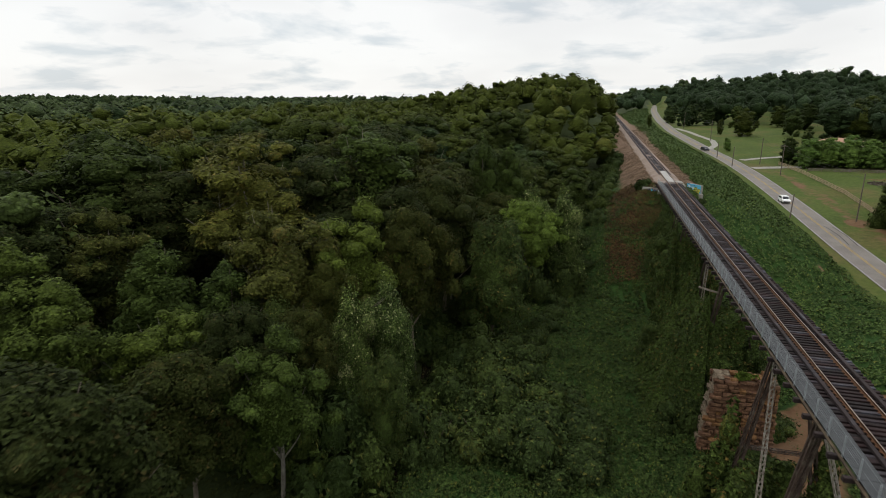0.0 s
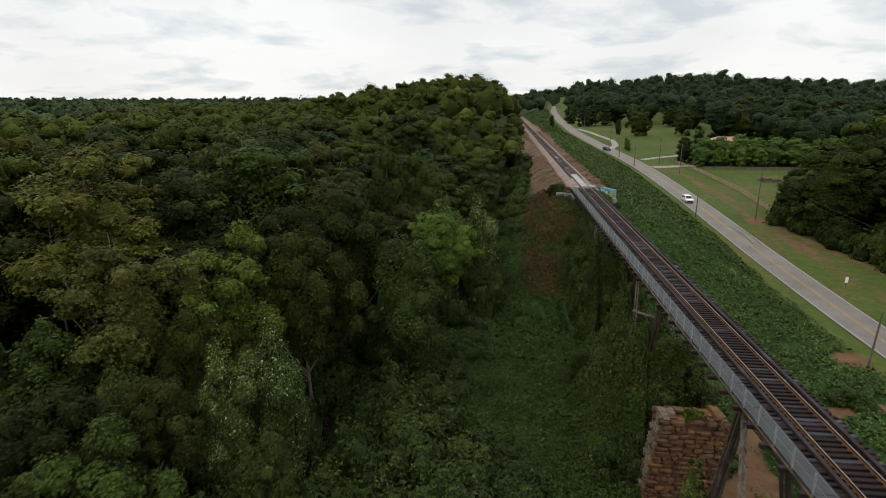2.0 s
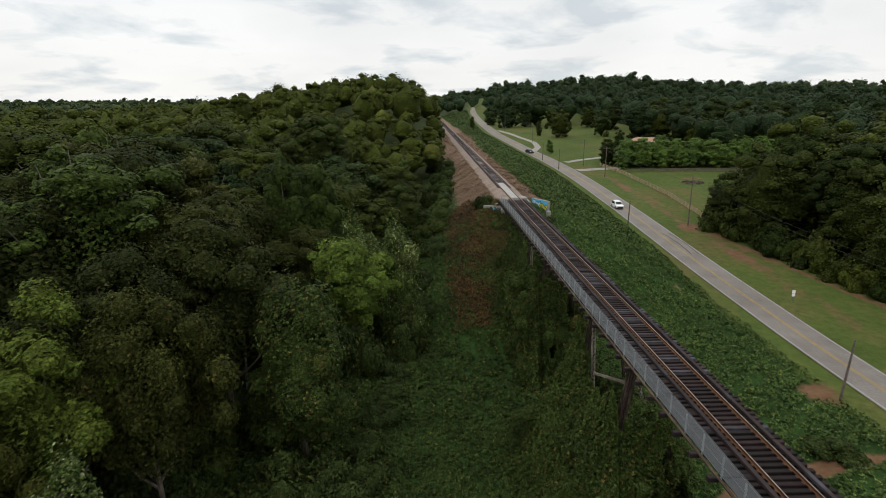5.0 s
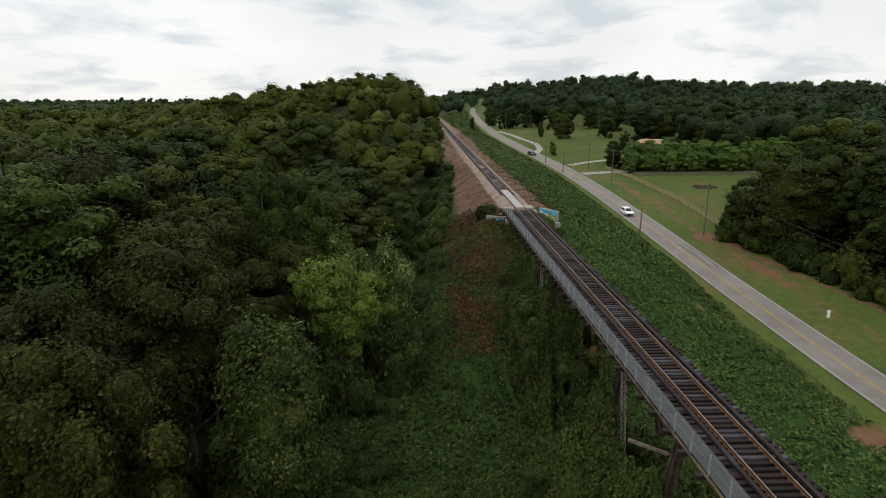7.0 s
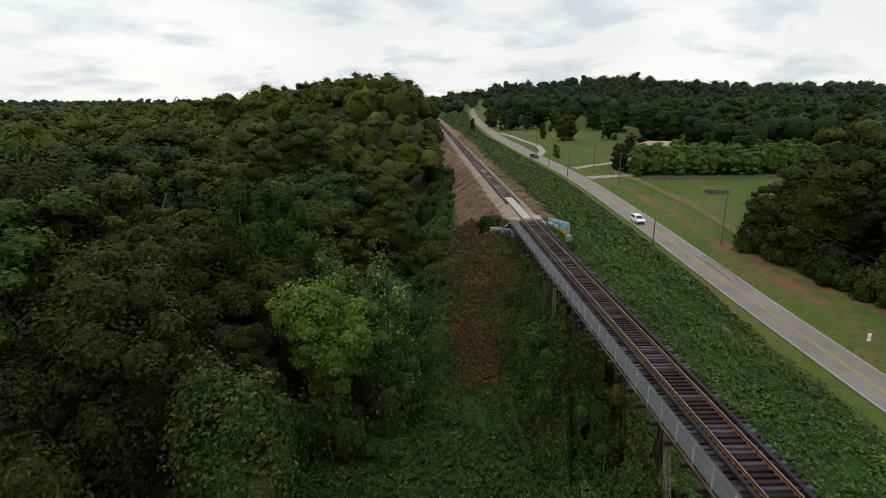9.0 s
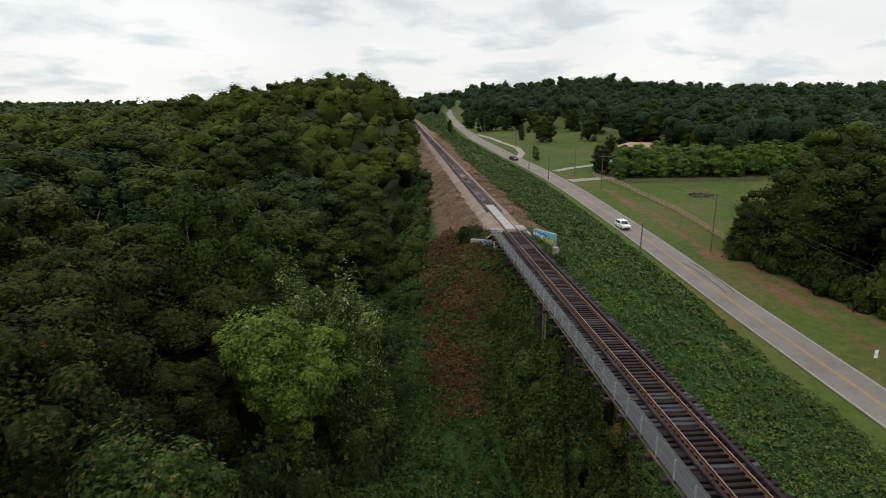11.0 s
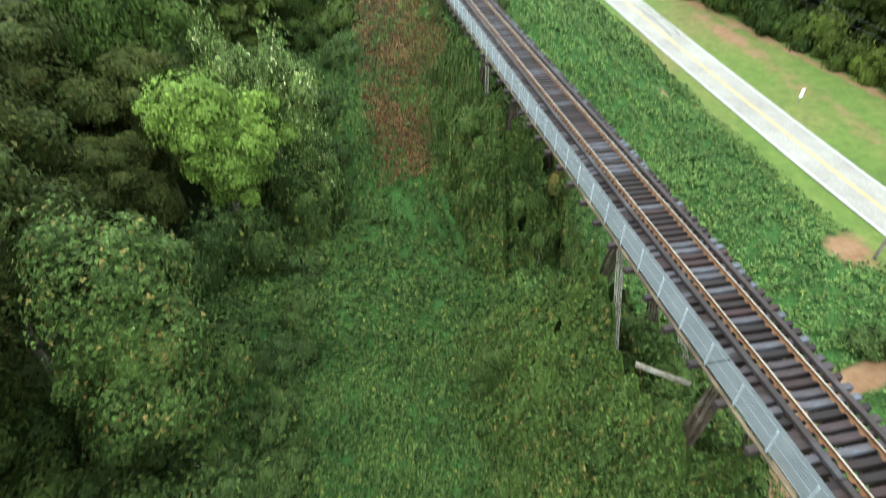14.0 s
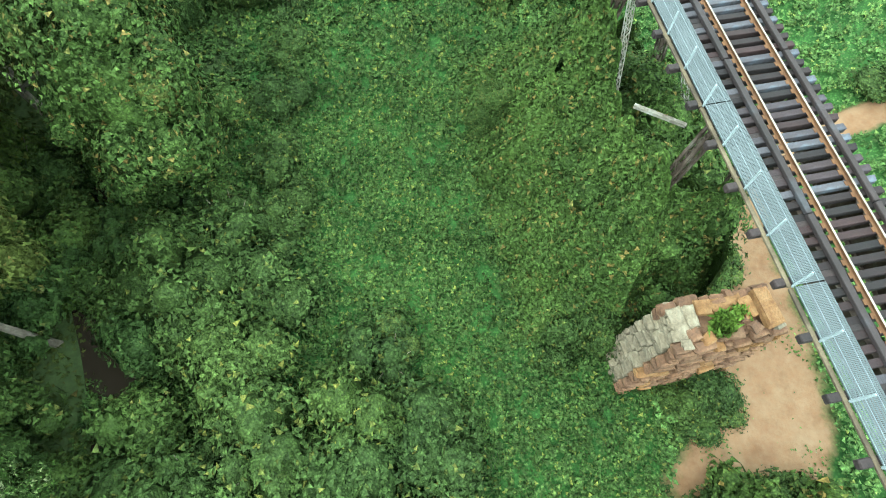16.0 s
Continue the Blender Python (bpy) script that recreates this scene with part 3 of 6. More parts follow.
def tree_lumps(rng, kind):
    """The clumps of a crown, for a tree 20 m tall that stands at the origin."""
    lumps = []
    if kind == "round":
        # a lobed dome of many small boughs, flatter and wider in some directions
        p1, p2, squash = rng.uniform(0, 6.28), rng.uniform(0, 6.28), rng.uniform(0.86, 1.1)
        for i in range(40):
            up = 1.0 - 1.42 * (i + 0.5) / 40
            a = i * 2.4 + rng.uniform(-0.5, 0.5)
            k = rng.uniform(0.80, 1.05) * (1 + 0.14 * math.sin(2 * a + p1) + 0.10 * math.sin(3 * a + p2))
            q = math.sqrt(max(0.0, 1 - up * up)) * 4.5 * k
            r = rng.uniform(0.75, 1.75)
            lumps.append(((q * math.cos(a) * squash, q * math.sin(a) / squash, 11.8 + 6.4 * up * rng.uniform(0.9, 1.06)), (r, r, r * rng.uniform(0.72, 0.98))))
        lumps.append(((0, 0, 11.4), (3.5, 3.5, 5.3)))
    elif kind == "lobed":
        # three full lobes of unequal height
        for mx, my, mz, w in ((1.6, 0.8, 14.2, 3.2), (-1.8, -0.8, 11.2, 3.3), (0.4, -1.6, 8.0, 2.8), (-0.6, 1.8, 10.0, 2.8)):
            for i in range(15):
                d = rng.normal(size=3)
                d = d / np.linalg.norm(d) * w * rng.uniform(0.8, 1.1)
                r = rng.uniform(0.6, 1.2)
                lumps.append(((mx + d[0], my + d[1], mz + d[2]), (r, r, r * 0.85)))
            lumps.append(((mx, my, mz), (w * 0.85, w * 0.85, w * 0.85)))
    elif kind == "boughs":
        # separate boughs with gaps between them
        for i in range(11):
            up = 0.96 - 1.5 * i / 11
            a = i * 2.4 + rng.uniform(-0.4, 0.4)
            q = math.sqrt(max(0.0, 1 - up * up)) * 4.2 * rng.uniform(0.8, 1.2)
            bx, by, bz = q * math.cos(a), q * math.sin(a), 12.2 + 6.0 * up
            for _ in range(6):
                r = rng.uniform(0.6, 1.25)
                lumps.append(((bx + rng.normal(0, 1.0), by + rng.normal(0, 1.0), bz + rng.normal(0, 0.55)), (r, r, r * rng.uniform(0.65, 0.95))))
        lumps.append(((0, 0, 11.6), (3.0, 3.0, 5.0)))
    elif kind == "tall":
        for i in range(20):
            z = 6 + 12.6 * (i + rng.uniform(-0.4, 0.4)) / 20
            reach = 0.5 + 2.5 * (19.8 - z) / 13.5
            a = i * 2.4 + rng.uniform(-0.4, 0.4)
            r = 0.75 + 0.9 * (19.8 - z) / 13.5 * rng.uniform(0.8, 1.3)
            lumps.append(((reach * math.cos(a), reach * math.sin(a), z), (r, r, r * 1.15)))
        lumps += [((0, 0, 11.0), (2.1, 2.1, 5.0)), ((0, 0, 17.5), (0.9, 0.9, 2.2))]
    elif kind == "vine":
        for i in range(34):
            z = rng.uniform(0.8, 17.5)
            reach = 4.4 * math.sqrt(max(0.1, 1 - (z / 19.5) ** 2)) * rng.uniform(0.7, 1.0)
            a = rng.uniform(0, 6.28)
            r = rng.uniform(0.8, 2.0)
            lumps.append(((reach * math.cos(a), reach * math.sin(a), z), (r, r, r * rng.uniform(0.8, 1.5))))
        lumps.append(((0, 0, 9.0), (3.4, 3.4, 8.5)))
    elif kind == "low":
        for i in range(46):
            z = rng.uniform(1.2, 17.8)
            reach = 5.6 * math.sqrt(max(0.1, 1 - ((z - 7) / 12.0) ** 2)) * rng.uniform(0.5, 1.0)
            a = rng.uniform(0, 6.28)
            r = rng.uniform(0.8, 1.9)
            lumps.append(((reach * math.cos(a), reach * math.sin(a), z), (r, r, r * rng.uniform(0.7, 1.1))))
        lumps.append(((0, 0, 8.5), (4.4, 4.4, 8.0)))
    return lumps


def tube(bm, points, radii, sides=7):
    rings = []
    for i, p in enumerate(points):
        p = Vector(p)
        d = (Vector(points[min(i + 1, len(points) - 1)]) - Vector(points[max(i - 1, 0)])).normalized()
        m = d.to_track_quat("Z", "Y").to_matrix()
        rings.append([bm.verts.new(p + m @ Vector((radii[i] * math.cos(6.2832 * k / sides), radii[i] * math.sin(6.2832 * k / sides), 0))) for k in range(sides)])
    for a, b in zip(rings, rings[1:]):
        for k in range(sides):
            bm.faces.new((a[k], a[(k + 1) % sides], b[(k + 1) % sides], b[k]))
    bm.faces.new(rings[-1])


def trunk_bm(rng, lumps, limbs=7, base=0.32, lean=0.5):
    bm = bmesh.new()
    top = 0.84 * max(c[2] for c, r in lumps)
    pts = [(lean * math.sin(z * 0.25), lean * math.sin(z * 0.2 + 1) - lean * 0.84, z) for z in np.linspace(-0.8, top, 7)]
    tube(bm, pts, list(np.linspace(base, 0.06, 7)))
    for i in rng.choice(len(lumps), min(limbs, len(lumps)), replace=False):
        c = Vector(lumps[i][0])
        z0 = max(2.5, c.z * 0.55)
        p0 = Vector((lean * math.sin(z0 * 0.25), lean * math.sin(z0 * 0.2 + 1) - lean * 0.84, z0))
        mid = p0.lerp(c, 0.5) + Vector((0, 0, -0.3))
        tube(bm, [p0, mid, c, c + (c - mid) * 0.35], [base * 0.42, base * 0.28, base * 0.14, 0.02], 5)
    return bm


def make_tree(seed, kind, leaf, bark, size, per_area, label, name="tree", core=True, level=2, limbs=7, below=-0.6):
    rng = np.random.default_rng(seed)
    lumps = tree_lumps(rng, kind)
    root = new(name)
    root.empty_display_size = 0.5
    tagged(root, label, "tree")
    part("trunk", trunk_bm(rng, lumps, limbs), bark, root)
    v, f = clump_shape(rng, lumps, size, per_area, level=level, core=core, shell=0.78 if level == 2 else 0.88, jitter=0.32, top_only=below)
    ob = new("crown", mesh_arrays("crown", v, f, leaf))
    ob.parent = root
    return root


# ---- road ----
ry_pts = np.concatenate([np.arange(-380, 20, 20), np.arange(20, 300, 4), np.arange(300, 1000, 12)])
road = tagged(new("road", ribbon("road", ry_pts, road_x, -3.1, 3.1, 0.03, ASPHALT)), "pale worn asphalt two-lane road", "road", kind="structure")
for off, width, mat, nm in ((-2.82, 0.15, PAINT_WHITE, "white_edge_line"), (2.82, 0.15, PAINT_WHITE, "white_edge_line"), (-0.16, 0.13, PAINT_YELLOW, "yellow_centre_line"), (0.16, 0.13, PAINT_YELLOW, "yellow_centre_line")):
    tagged(new(nm, ribbon(nm, ry_pts, road_x, off - width / 2, off + width / 2, 0.045, mat)), "painted line on the road", "road marking", kind="structure")

# ---- bridge ----
PITCH = 0.4375
bridge = tagged(new("railway_bridge"), "old single-track railway trestle with timber ties and a galvanised walkway", "bridge")
tie_mesh = [None] * 3
for k in range(3):
    _bm = box_bm(-1.75, -0.125, -0.26, 1.75, 0.125, 0, bevel=0.018)
    for v in _bm.verts:
        v.co.x += 0.03 * math.sin(v.co.y * 9 + k)
        v.co.z += 0.008 * math.sin(v.co.x * 3 + k * 2)
    tie_mesh[k] = bpy.data.meshes.new("tie")
    _bm.to_mesh(tie_mesh[k])
    _bm.free()
    tie_mesh[k].materials.append(TIE)
rail_base = RZ - 0.17
rail_profile = [(-0.07, 0), (0.07, 0), (0.07, 0.015), (0.012, 0.035), (0.012, 0.125), (0.036, 0.138), (0.036, 0.165), (-0.036, 0.165), (-0.036, 0.138), (-0.012, 0.125), (-0.012, 0.035), (-0.07, 0.015)]


def rail(parent, x, y0, y1):
    bm = bmesh.new()
    ys = np.arange(y0, y1 + 0.1, (y1 - y0) / max(1, round((y1 - y0) / 12)))
    rings = [[bm.verts.new((x + px, y, rail_base + pz)) for px, pz in rail_profile] for y in ys]
    n = len(rail_profile)
    for a, b in zip(rings, rings[1:]):
        for k in range(n):
            f = bm.faces.new((a[k], b[k], b[(k + 1) % n], a[(k + 1) % n]))
            f.material_index = 1 if k == 6 else 0
    bm.faces.new(rings[0])
    bm.faces.new(rings[-1][::-1])
    bmesh.ops.recalc_face_normals(bm, faces=bm.faces)
    return part("rail", bm, [RAIL_RUST, RAIL_TOP], parent)


DECK0 = -24.0
for sx in (-0.75, 0.75):
    rail(bridge, BX + sx, DECK0, ABUT + 1.0)


# ---- railway line beyond the bridge ----
LINE_END = 640.0
railway = tagged(new("railway_track"), "rusty rails on timber sleepers and stone ballast", "railway track", kind="structure")
for sx in (-0.75, 0.75):
    rail(railway, BX + sx, ABUT + 1.0, LINE_END)
bm = bmesh.new()
rngb = np.random.default_rng(3)
ys = np.arange(ABUT + 0.2, LINE_END, 2.5)
prof = [(-3.5, -1.0), (-2.2, -0.45), (-1.35, -0.23), (0, -0.2), (1.35, -0.23), (1.95, -0.45), (2.7, -0.95)]
rings = [[bm.verts.new((BX + px + rngb.normal(0, 0.06), y, RZ + pz + rngb.normal(0, 0.02))) for px, pz in prof] for y in ys]
for a, b in zip(rings, rings[1:]):
    for k in range(len(prof) - 1):
        bm.faces.new((a[k], a[k + 1], b[k + 1], b[k]))
part("ballast_bed", bm, BALLAST, railway, "brown and grey stone ballast")
_bm = bmesh.new()
for i, y in enumerate(np.arange(ABUT + 14, LINE_END, 0.55)):
    j = rngb.normal(0, 0.03)
    add_box(_bm, BX - 1.3 + j, y - 0.11, RZ - 0.34, BX + 1.3 + j, y + 0.11, RZ - 0.172)
part("sleepers", _bm, TIE, railway)["kind"] = "stuff"

# ---- forest ----
def place(ob, x, y, height, width=1.0, turn=0.0, sink=0.3):
    s = height / 20.0
    m = Matrix.LocRotScale((x, y, float(land(x, y)) - sink), Euler((0, 0, turn)), (s * width, s * width, s))
    return m


def canopy_top(x, y):
    """How high the tops of the wood reach."""
    d = edge_x(y) - x
    t = 15.0 + 0.30 * np.clip(d, 0, 36) + 1.5 * step01(y, 60, 110)
    return np.maximum(t, land(x, y) + 13)


rngt = np.random.default_rng(11)
proto = {}


def protos(key, count, *a, **k):
    proto[key] = [make_tree(100 * len(proto) + i, *a, **k) for i in range(count)]


DARK_ROUND = "broadleaf woodland tree with a dense dark green crown"
protos("near_round", 6, "round", LEAF_FOREST, BARK, 0.19, 36, DARK_ROUND)
protos("near_open", 3, "boughs", LEAF_OLIVE, BARK_PALE, 0.19, 34.6, "broadleaf tree with a loose olive green crown and pale limbs", limbs=16)
protos("near_tall", 2, "tall", LEAF_POPLAR, BARK, 0.19, 41.8, "tall narrow tree with a yellowish green crown")
protos("near_vine", 3, "vine", LEAF_VINE_TREE, BARK, 0.19, 34.6, "tree smothered to the ground in green climbing vines")
protos("near_green", 2, "boughs", LEAF_POPLAR, BARK_PALE, 0.202, 33.1, "tall broadleaf tree with a fresh green crown")
protos("near_gold", 2, "boughs", LEAF_OLIVE, BARK_PALE, 0.202, 33.1, "wide broadleaf tree with a yellowish olive crown")
protos("dome", 1, "vine", LEAF_VINE_OLD, BARK, 0.202, 36, "tree turned into a dome by bright green climbing vines")
protos("mid_round", 5, "round", LEAF_MID, BARK, 0.235, 12.2, DARK_ROUND, limbs=3, level=1, below=-0.1)
protos("mid_low", 4, "low", LEAF_MID, BARK, 0.246, 10.8, "broad woodland edge tree, dark green, leafy almost to the ground", limbs=3, level=1, below=-0.3)
protos("mid_tall", 2, "tall", LEAF_POPLAR, BARK, 0.246, 13, "tall narrow tree with a yellowish green crown", limbs=3, level=1, below=-0.3)
protos("mid_dark", 2, "low", LEAF_FAR_DARK, BARK, 0.314, 7.2, "dark green tree with a rounded crown", limbs=3, level=1, below=-0.1)
protos("bright", 1, "lobed", LEAF_LIGHT, BARK_PALE, 0.213, 44.6, "bright yellow-green broadleaf tree at the edge of the vines", limbs=9)
protos("pale", 1, "vine", LEAF_PALE, BARK, 0.213, 34.6, "vine-covered tree with pale blossom over its crown")
protos("orchard", 2, "low", LEAF_ORCHARD, BARK, 0.336, 5.76, "low rounded orchard tree with bright green leaves", limbs=3, level=1)
used = set()


def plant(key, x, y, top=None, height=None, width=1.0, group="woodland trees"):
    ps = proto[key]
    p = ps[int(rngt.integers(len(ps)))]
    h = height if height else max(6.0, top - float(land(x, y)))
    m = place(p, x, y, h, width * float(rngt.uniform(0.9, 1.12)), float(rngt.uniform(0, 6.28)))
    if p.name not in used:
        used.add(p.name)
        p.matrix_basis = m
        ob = p
    else:
        ob = copy_thing(p, m @ Matrix.Diagonal((*[1 / s for s in p.scale], 1)))
    ob["group"] = group
    return ob


def jitter_grid(x0, x1, y0, y1, step, seed):
    r = np.random.default_rng(seed)
    for i, gx_ in enumerate(np.arange(x0, x1, step)):
        for j, gy_ in enumerate(np.arange(y0, y1, step)):
            yield gx_ + r.uniform(-0.38, 0.38) * step, gy_ + (step / 2 if i % 2 else 0) + r.uniform(-0.38, 0.38) * step


far_trees = []
# the trees that stand out at the wood's edge
standing = (
    ("bright", -9.6, 92.6, 20.3, 1.05), ("pale", -4.6, 97.6, 18.8, 0.8), ("pale", -10.5, 104.0, 18.5, 0.85), ("near_tall", -20.5, 104.0, 27.0, 0.95), ("near_tall", -16.0, 107.0, 25.5, 0.95),
    ("dome", -12.4, 72.8, 19.0, 1.1), ("pale", -22.5, 47.8, 16.0, 0.75), ("pale", -20.0, 51.6, 16.2, 0.7), ("near_open", -33.0, 53.0, 22.8, 0.95), ("near_green", -26.6, 59.4, 22.2, 0.85),
    ("near_round", -31.2, 61.5, 20.6, 0.9), ("near_tall", -41.7, 43.9, 20.2, 1.3), ("near_tall", -35.6, 46.4, 17.8, 1.2), ("near_tall", -37.6, 42.5, 14.2, 1.3), ("near_green", -34.6, 81.0, 30.4, 1.05),
    ("near_open", -51.0, 71.0, 25.6, 1.1), ("near_gold", -60.0, 86.0, 28.6, 1.0), ("near_gold", -77.0, 88.0, 29.0, 1.15), ("near_round", -21.2, 77.6, 24.2, 0.95), ("near_round", -25.4, 89.4, 24.4, 0.95),
    ("near_gold", -32.0, 98.4, 27.2, 1.05), ("near_round", -20.8, 62.6, 21.6, 0.8), ("near_round", -28.5, 38.0, 17.5, 0.95), ("near_green", -33.5, 35.5, 17.0, 1.0), ("near_round", -25.5, 43.5, 15.5, 0.85), ("near_vine", -17.5, 43.0, 11.5, 0.9), ("near_round", -27.0, 52.6, 17.0, 0.8), ("near_vine", -29.0, 45.5, 15.0, 0.8), ("near_round", -24.4, 67.6, 23.4, 0.8), ("near_gold", -47.0, 101.0, 29.0, 1.05), ("near_open", -52.0, 48.0, 22.0, 1.0))
for key, x, y, top, wide in standing:
    plant(key, x, y, top, width=wide)
plant("near_vine", 8.6, 72.4, height=6.0, width=1.2)
special = [(x, y) for key, x, y, top, wide in standing] + [(-45.0, 57.0)]
for x, y in jitter_grid(-150, 20, 12, 430, 9.6, 5):
    d = float(edge_x(y)) - x
    if d < (3.0 if y < 122 else 0.6) or x < -1.9 * y or (y < 25 and x > -25) or any(math.hypot(x - a, y - b) < 5.6 for a, b in special):
        continue
    dist = math.hypot(x, max(0.0, y - 49))
    if -30.0 < x < -13.0 and 46 < y < 68 and not (x < -22 and y > 58):
        continue
    top = float(canopy_top(x, y)) + rngt.normal(0, 2.8) + (4.0 * float(step01(dist, 170, 300)) if x < -60 else 0.0)
    top = min(top, 29.5 + (2.0 if dist < 200 else 4.0) * float(rngt.random()) + float(np.interp(x, [-112, -100, -88, -76, -51, -35, -15], [0.0, 1.5, 4.5, 8.5, 10.0, 12.8, 15.0])) * float(step01(y, 150, 220)))
    if dist < 60 and x > -64:
        k = rngt.random()
        key = "near_vine" if d < 11 and y < 110 and k < (0.3 if y < 95 else 0.25) else "near_round" if k < 0.62 else "near_green" if k < 0.74 else "near_open" if k < 0.88 else "near_tall"
        plant(key, x, y, top, width=float(rngt.uniform(0.95, 1.35)))
    elif dist < 125 and x > -90:
        k = rngt.random()
        plant("mid_round" if k < 0.6 else "mid_low" if k < 0.72 else "mid_tall" if k < 0.82 else "mid_dark", x, y, top, width=float(rngt.uniform(1.05, 1.5)))
    else:
        far_trees.append((x, y, top))

# the wood by the road, across the verge
for x, y in jitter_grid(66, 150, 62, 156, 7.6, 8):
    depth = x - float(wood_foot(y)) - 3.6
    if y > 150 + (x - 70) * 0.05 or depth < 0:
        continue
    front = depth < 7 or y > 140
    reach = math.hypot(x - 64.0, y - 151.0)
    tall = min(7.0 + 0.95 * reach, 22.5)
    top = float(land(x, y)) + (min(tall, 19.5) if depth < 7 else tall) + rngt.normal(0, 1.8)
    if depth < 24:
        plant("mid_low" if front or rngt.random() < 0.4 else "mid_round", x, y, top, width=1.15 if front else 1.3)
    else:
        far_trees.append((x, y, top))


# ---- far woods ----
rngf = np.random.default_rng(21)
FAR_T, SPARSE_T, HILL_T = [], [], []
for i in range(8):
    ls = []
    for _ in range(9):
        r = rngf.uniform(1.2, 2.2)
        z = rngf.uniform(8, 17.0)
        a, q = rngf.uniform(0, 6.28), 4.4 * math.sqrt(max(0.08, 1 - ((z - 10) / 8.5) ** 2)) * rngf.uniform(0.4, 1.0)
        ls.append(((q * math.cos(a), q * math.sin(a), z), (r, r, r * 0.8)))
    ls.append(((0, 0, 11.2), (4.3, 4.3, 6.4)))
    FAR_T.append(clump_shape(rngf, ls, 0.5, 1.2, level=1, jitter=0.35, top_only=0.0, shell=0.88))
    ls = [((0, 0, 11.0), (4.3, 4.3, 5.6))]
    for _ in range(2):
        r = rngf.uniform(2.2, 3.3)
        a, q = rngf.uniform(0, 6.28), rngf.uniform(1.5, 3.6)
        ls.append(((q * math.cos(a), q * math.sin(a), rngf.uniform(10.5, 15.5)), (r, r, r * 0.9)))
    SPARSE_T.append(clump_shape(rngf, ls, 0.9, 0.2, level=1, jitter=0.4, top_only=-0.1, shell=0.85))
    HILL_T.append(clump_shape(rngf, ls, 0.62, 0.75, level=1, jitter=0.35, top_only=0.0, shell=0.85))


def far_wood(name, trees, templates, leaf, label):
    vs, fs, count = [], [], 0
    for x, y, top in trees:
        v, f = templates[int(rngf.integers(len(templates)))]
        a, w = rngf.uniform(0, 6.28), rngf.uniform(1.0, 1.35)
        g = float(land(x, y))
        s = max(5.0, top - g) / 18.5
        c, n = math.cos(a) * w * max(s, 0.8), math.sin(a) * w * max(s, 0.8)
        vs.append(np.stack([x + v[:, 0] * c - v[:, 1] * n, y + v[:, 0] * n + v[:, 1] * c, g + v[:, 2] * s], -1))
        fs.append(f + count)
        count += len(v)
    ob = new(name, mesh_arrays(name, np.concatenate(vs), np.concatenate(fs), leaf))
    return tagged(ob, label, "woodland", kind="stuff")


far_wood("woodland", far_trees, FAR_T, LEAF_MID, "dense dark green broadleaf woodland beyond the near trees")


def open_country(x, y):
    """True where there are fields and not woods."""
    rx = float(road_x(y))
    if 20 < x < 134 and y < 226 or 20 < x < 106 and y < 300:
        return True
    if 20 < x < 66 and y < 560:
        return True
    if 60 < x < 100 + 0.1 * (y - 300) and 300 <= y < 390:
        return True
    return False


sparse, sparse_dark, hill, hill_dark = [], [], [], []
# rings of trees thin out with distance
d = 150.0
while d < 2600:
    step = 9.6 + 0.016 * d if d < 800 else 0.036 * d
    n = int(2 * math.radians(62) * d / (step * (1.0 if d < 800 else 0.7)))
    for i in range(n):
        az = math.radians(-60 + 124 * (i + rngf.uniform(-0.4, 0.4)) / n)
        q = d + rngf.uniform(-0.45, 0.45) * step
        x, y = q * math.sin(az), 20 + q * math.cos(az)
        if -150 < x < 20 and y < 430:
            continue
        if abs(x - BX) < 13 and y < 640 or abs(x - float(road_x(y))) < 13 and y < 900:
            continue
        if y < 60 or open_country(x, y) or (x > 66 and x < 150 and y < 160):
            continue
        g = float(land(x, y))
        tree = (x, y, g + 16 + 4.5 * rngf.random() + rngf.normal(0, 1.8) + (7.0 * float(step01(q, 180, 320)) if x < -100 else 0.0))
        if x < -100 and q < 700:
            tree = (x, y, min(tree[2], 31.5 + 3.2 * rngf.random()))
        near_hill = d < 800 and x > -60
        (hill_dark if near_hill else sparse_dark).append(tree) if rngf.random() < 0.3 else (hill if near_hill else sparse).append(tree)
    d += step * (0.95 if d < 800 else 1.3)
# the leaf colours of these woods carry the haze of distance
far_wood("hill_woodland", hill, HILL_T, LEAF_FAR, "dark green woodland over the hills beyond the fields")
far_wood("hill_pine_wood", hill_dark, HILL_T, LEAF_FAR_DARK, "darker trees among the hill woods, with haze in their leaf colour")
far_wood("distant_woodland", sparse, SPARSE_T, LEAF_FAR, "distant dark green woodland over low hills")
far_wood("distant_pine_wood", sparse_dark, SPARSE_T, LEAF_FAR_DARK, "distant darker trees among the woods, with haze in their leaf colour")

# a closed canopy under the farthest tops
cx_, cy_ = np.meshgrid(axis_points(-420, 420, 14, -3900, 3900, 1.12), axis_points(440, 900, 14, 400, 4500, 1.12), indexing="ij")
cz_ = land(cx_, cy_) + 8.0 + 6.0 * step01(np.hypot(cx_, cy_), 1100, 2400) + 2.2 * waves(cx_, cy_, 0.45, 2) + 1.5 * waves(cx_, cy_, 0.21, 4)
gap = ((cx_ > -8) & (cx_ < road_x(cy_) + 16) & (cy_ < 900)) | ((cx_ > 0) & (cx_ < 130) & (cy_ < 560))
cz_[gap] = land(cx_, cy_)[gap] - 6
ci = np.arange(cx_.size).reshape(cx_.shape)
cf = np.stack([ci[:-1, :-1], ci[1:, :-1], ci[1:, 1:], ci[:-1, 1:]], -1).reshape(-1, 4)
keep = ~(gap.ravel()[cf].all(1))
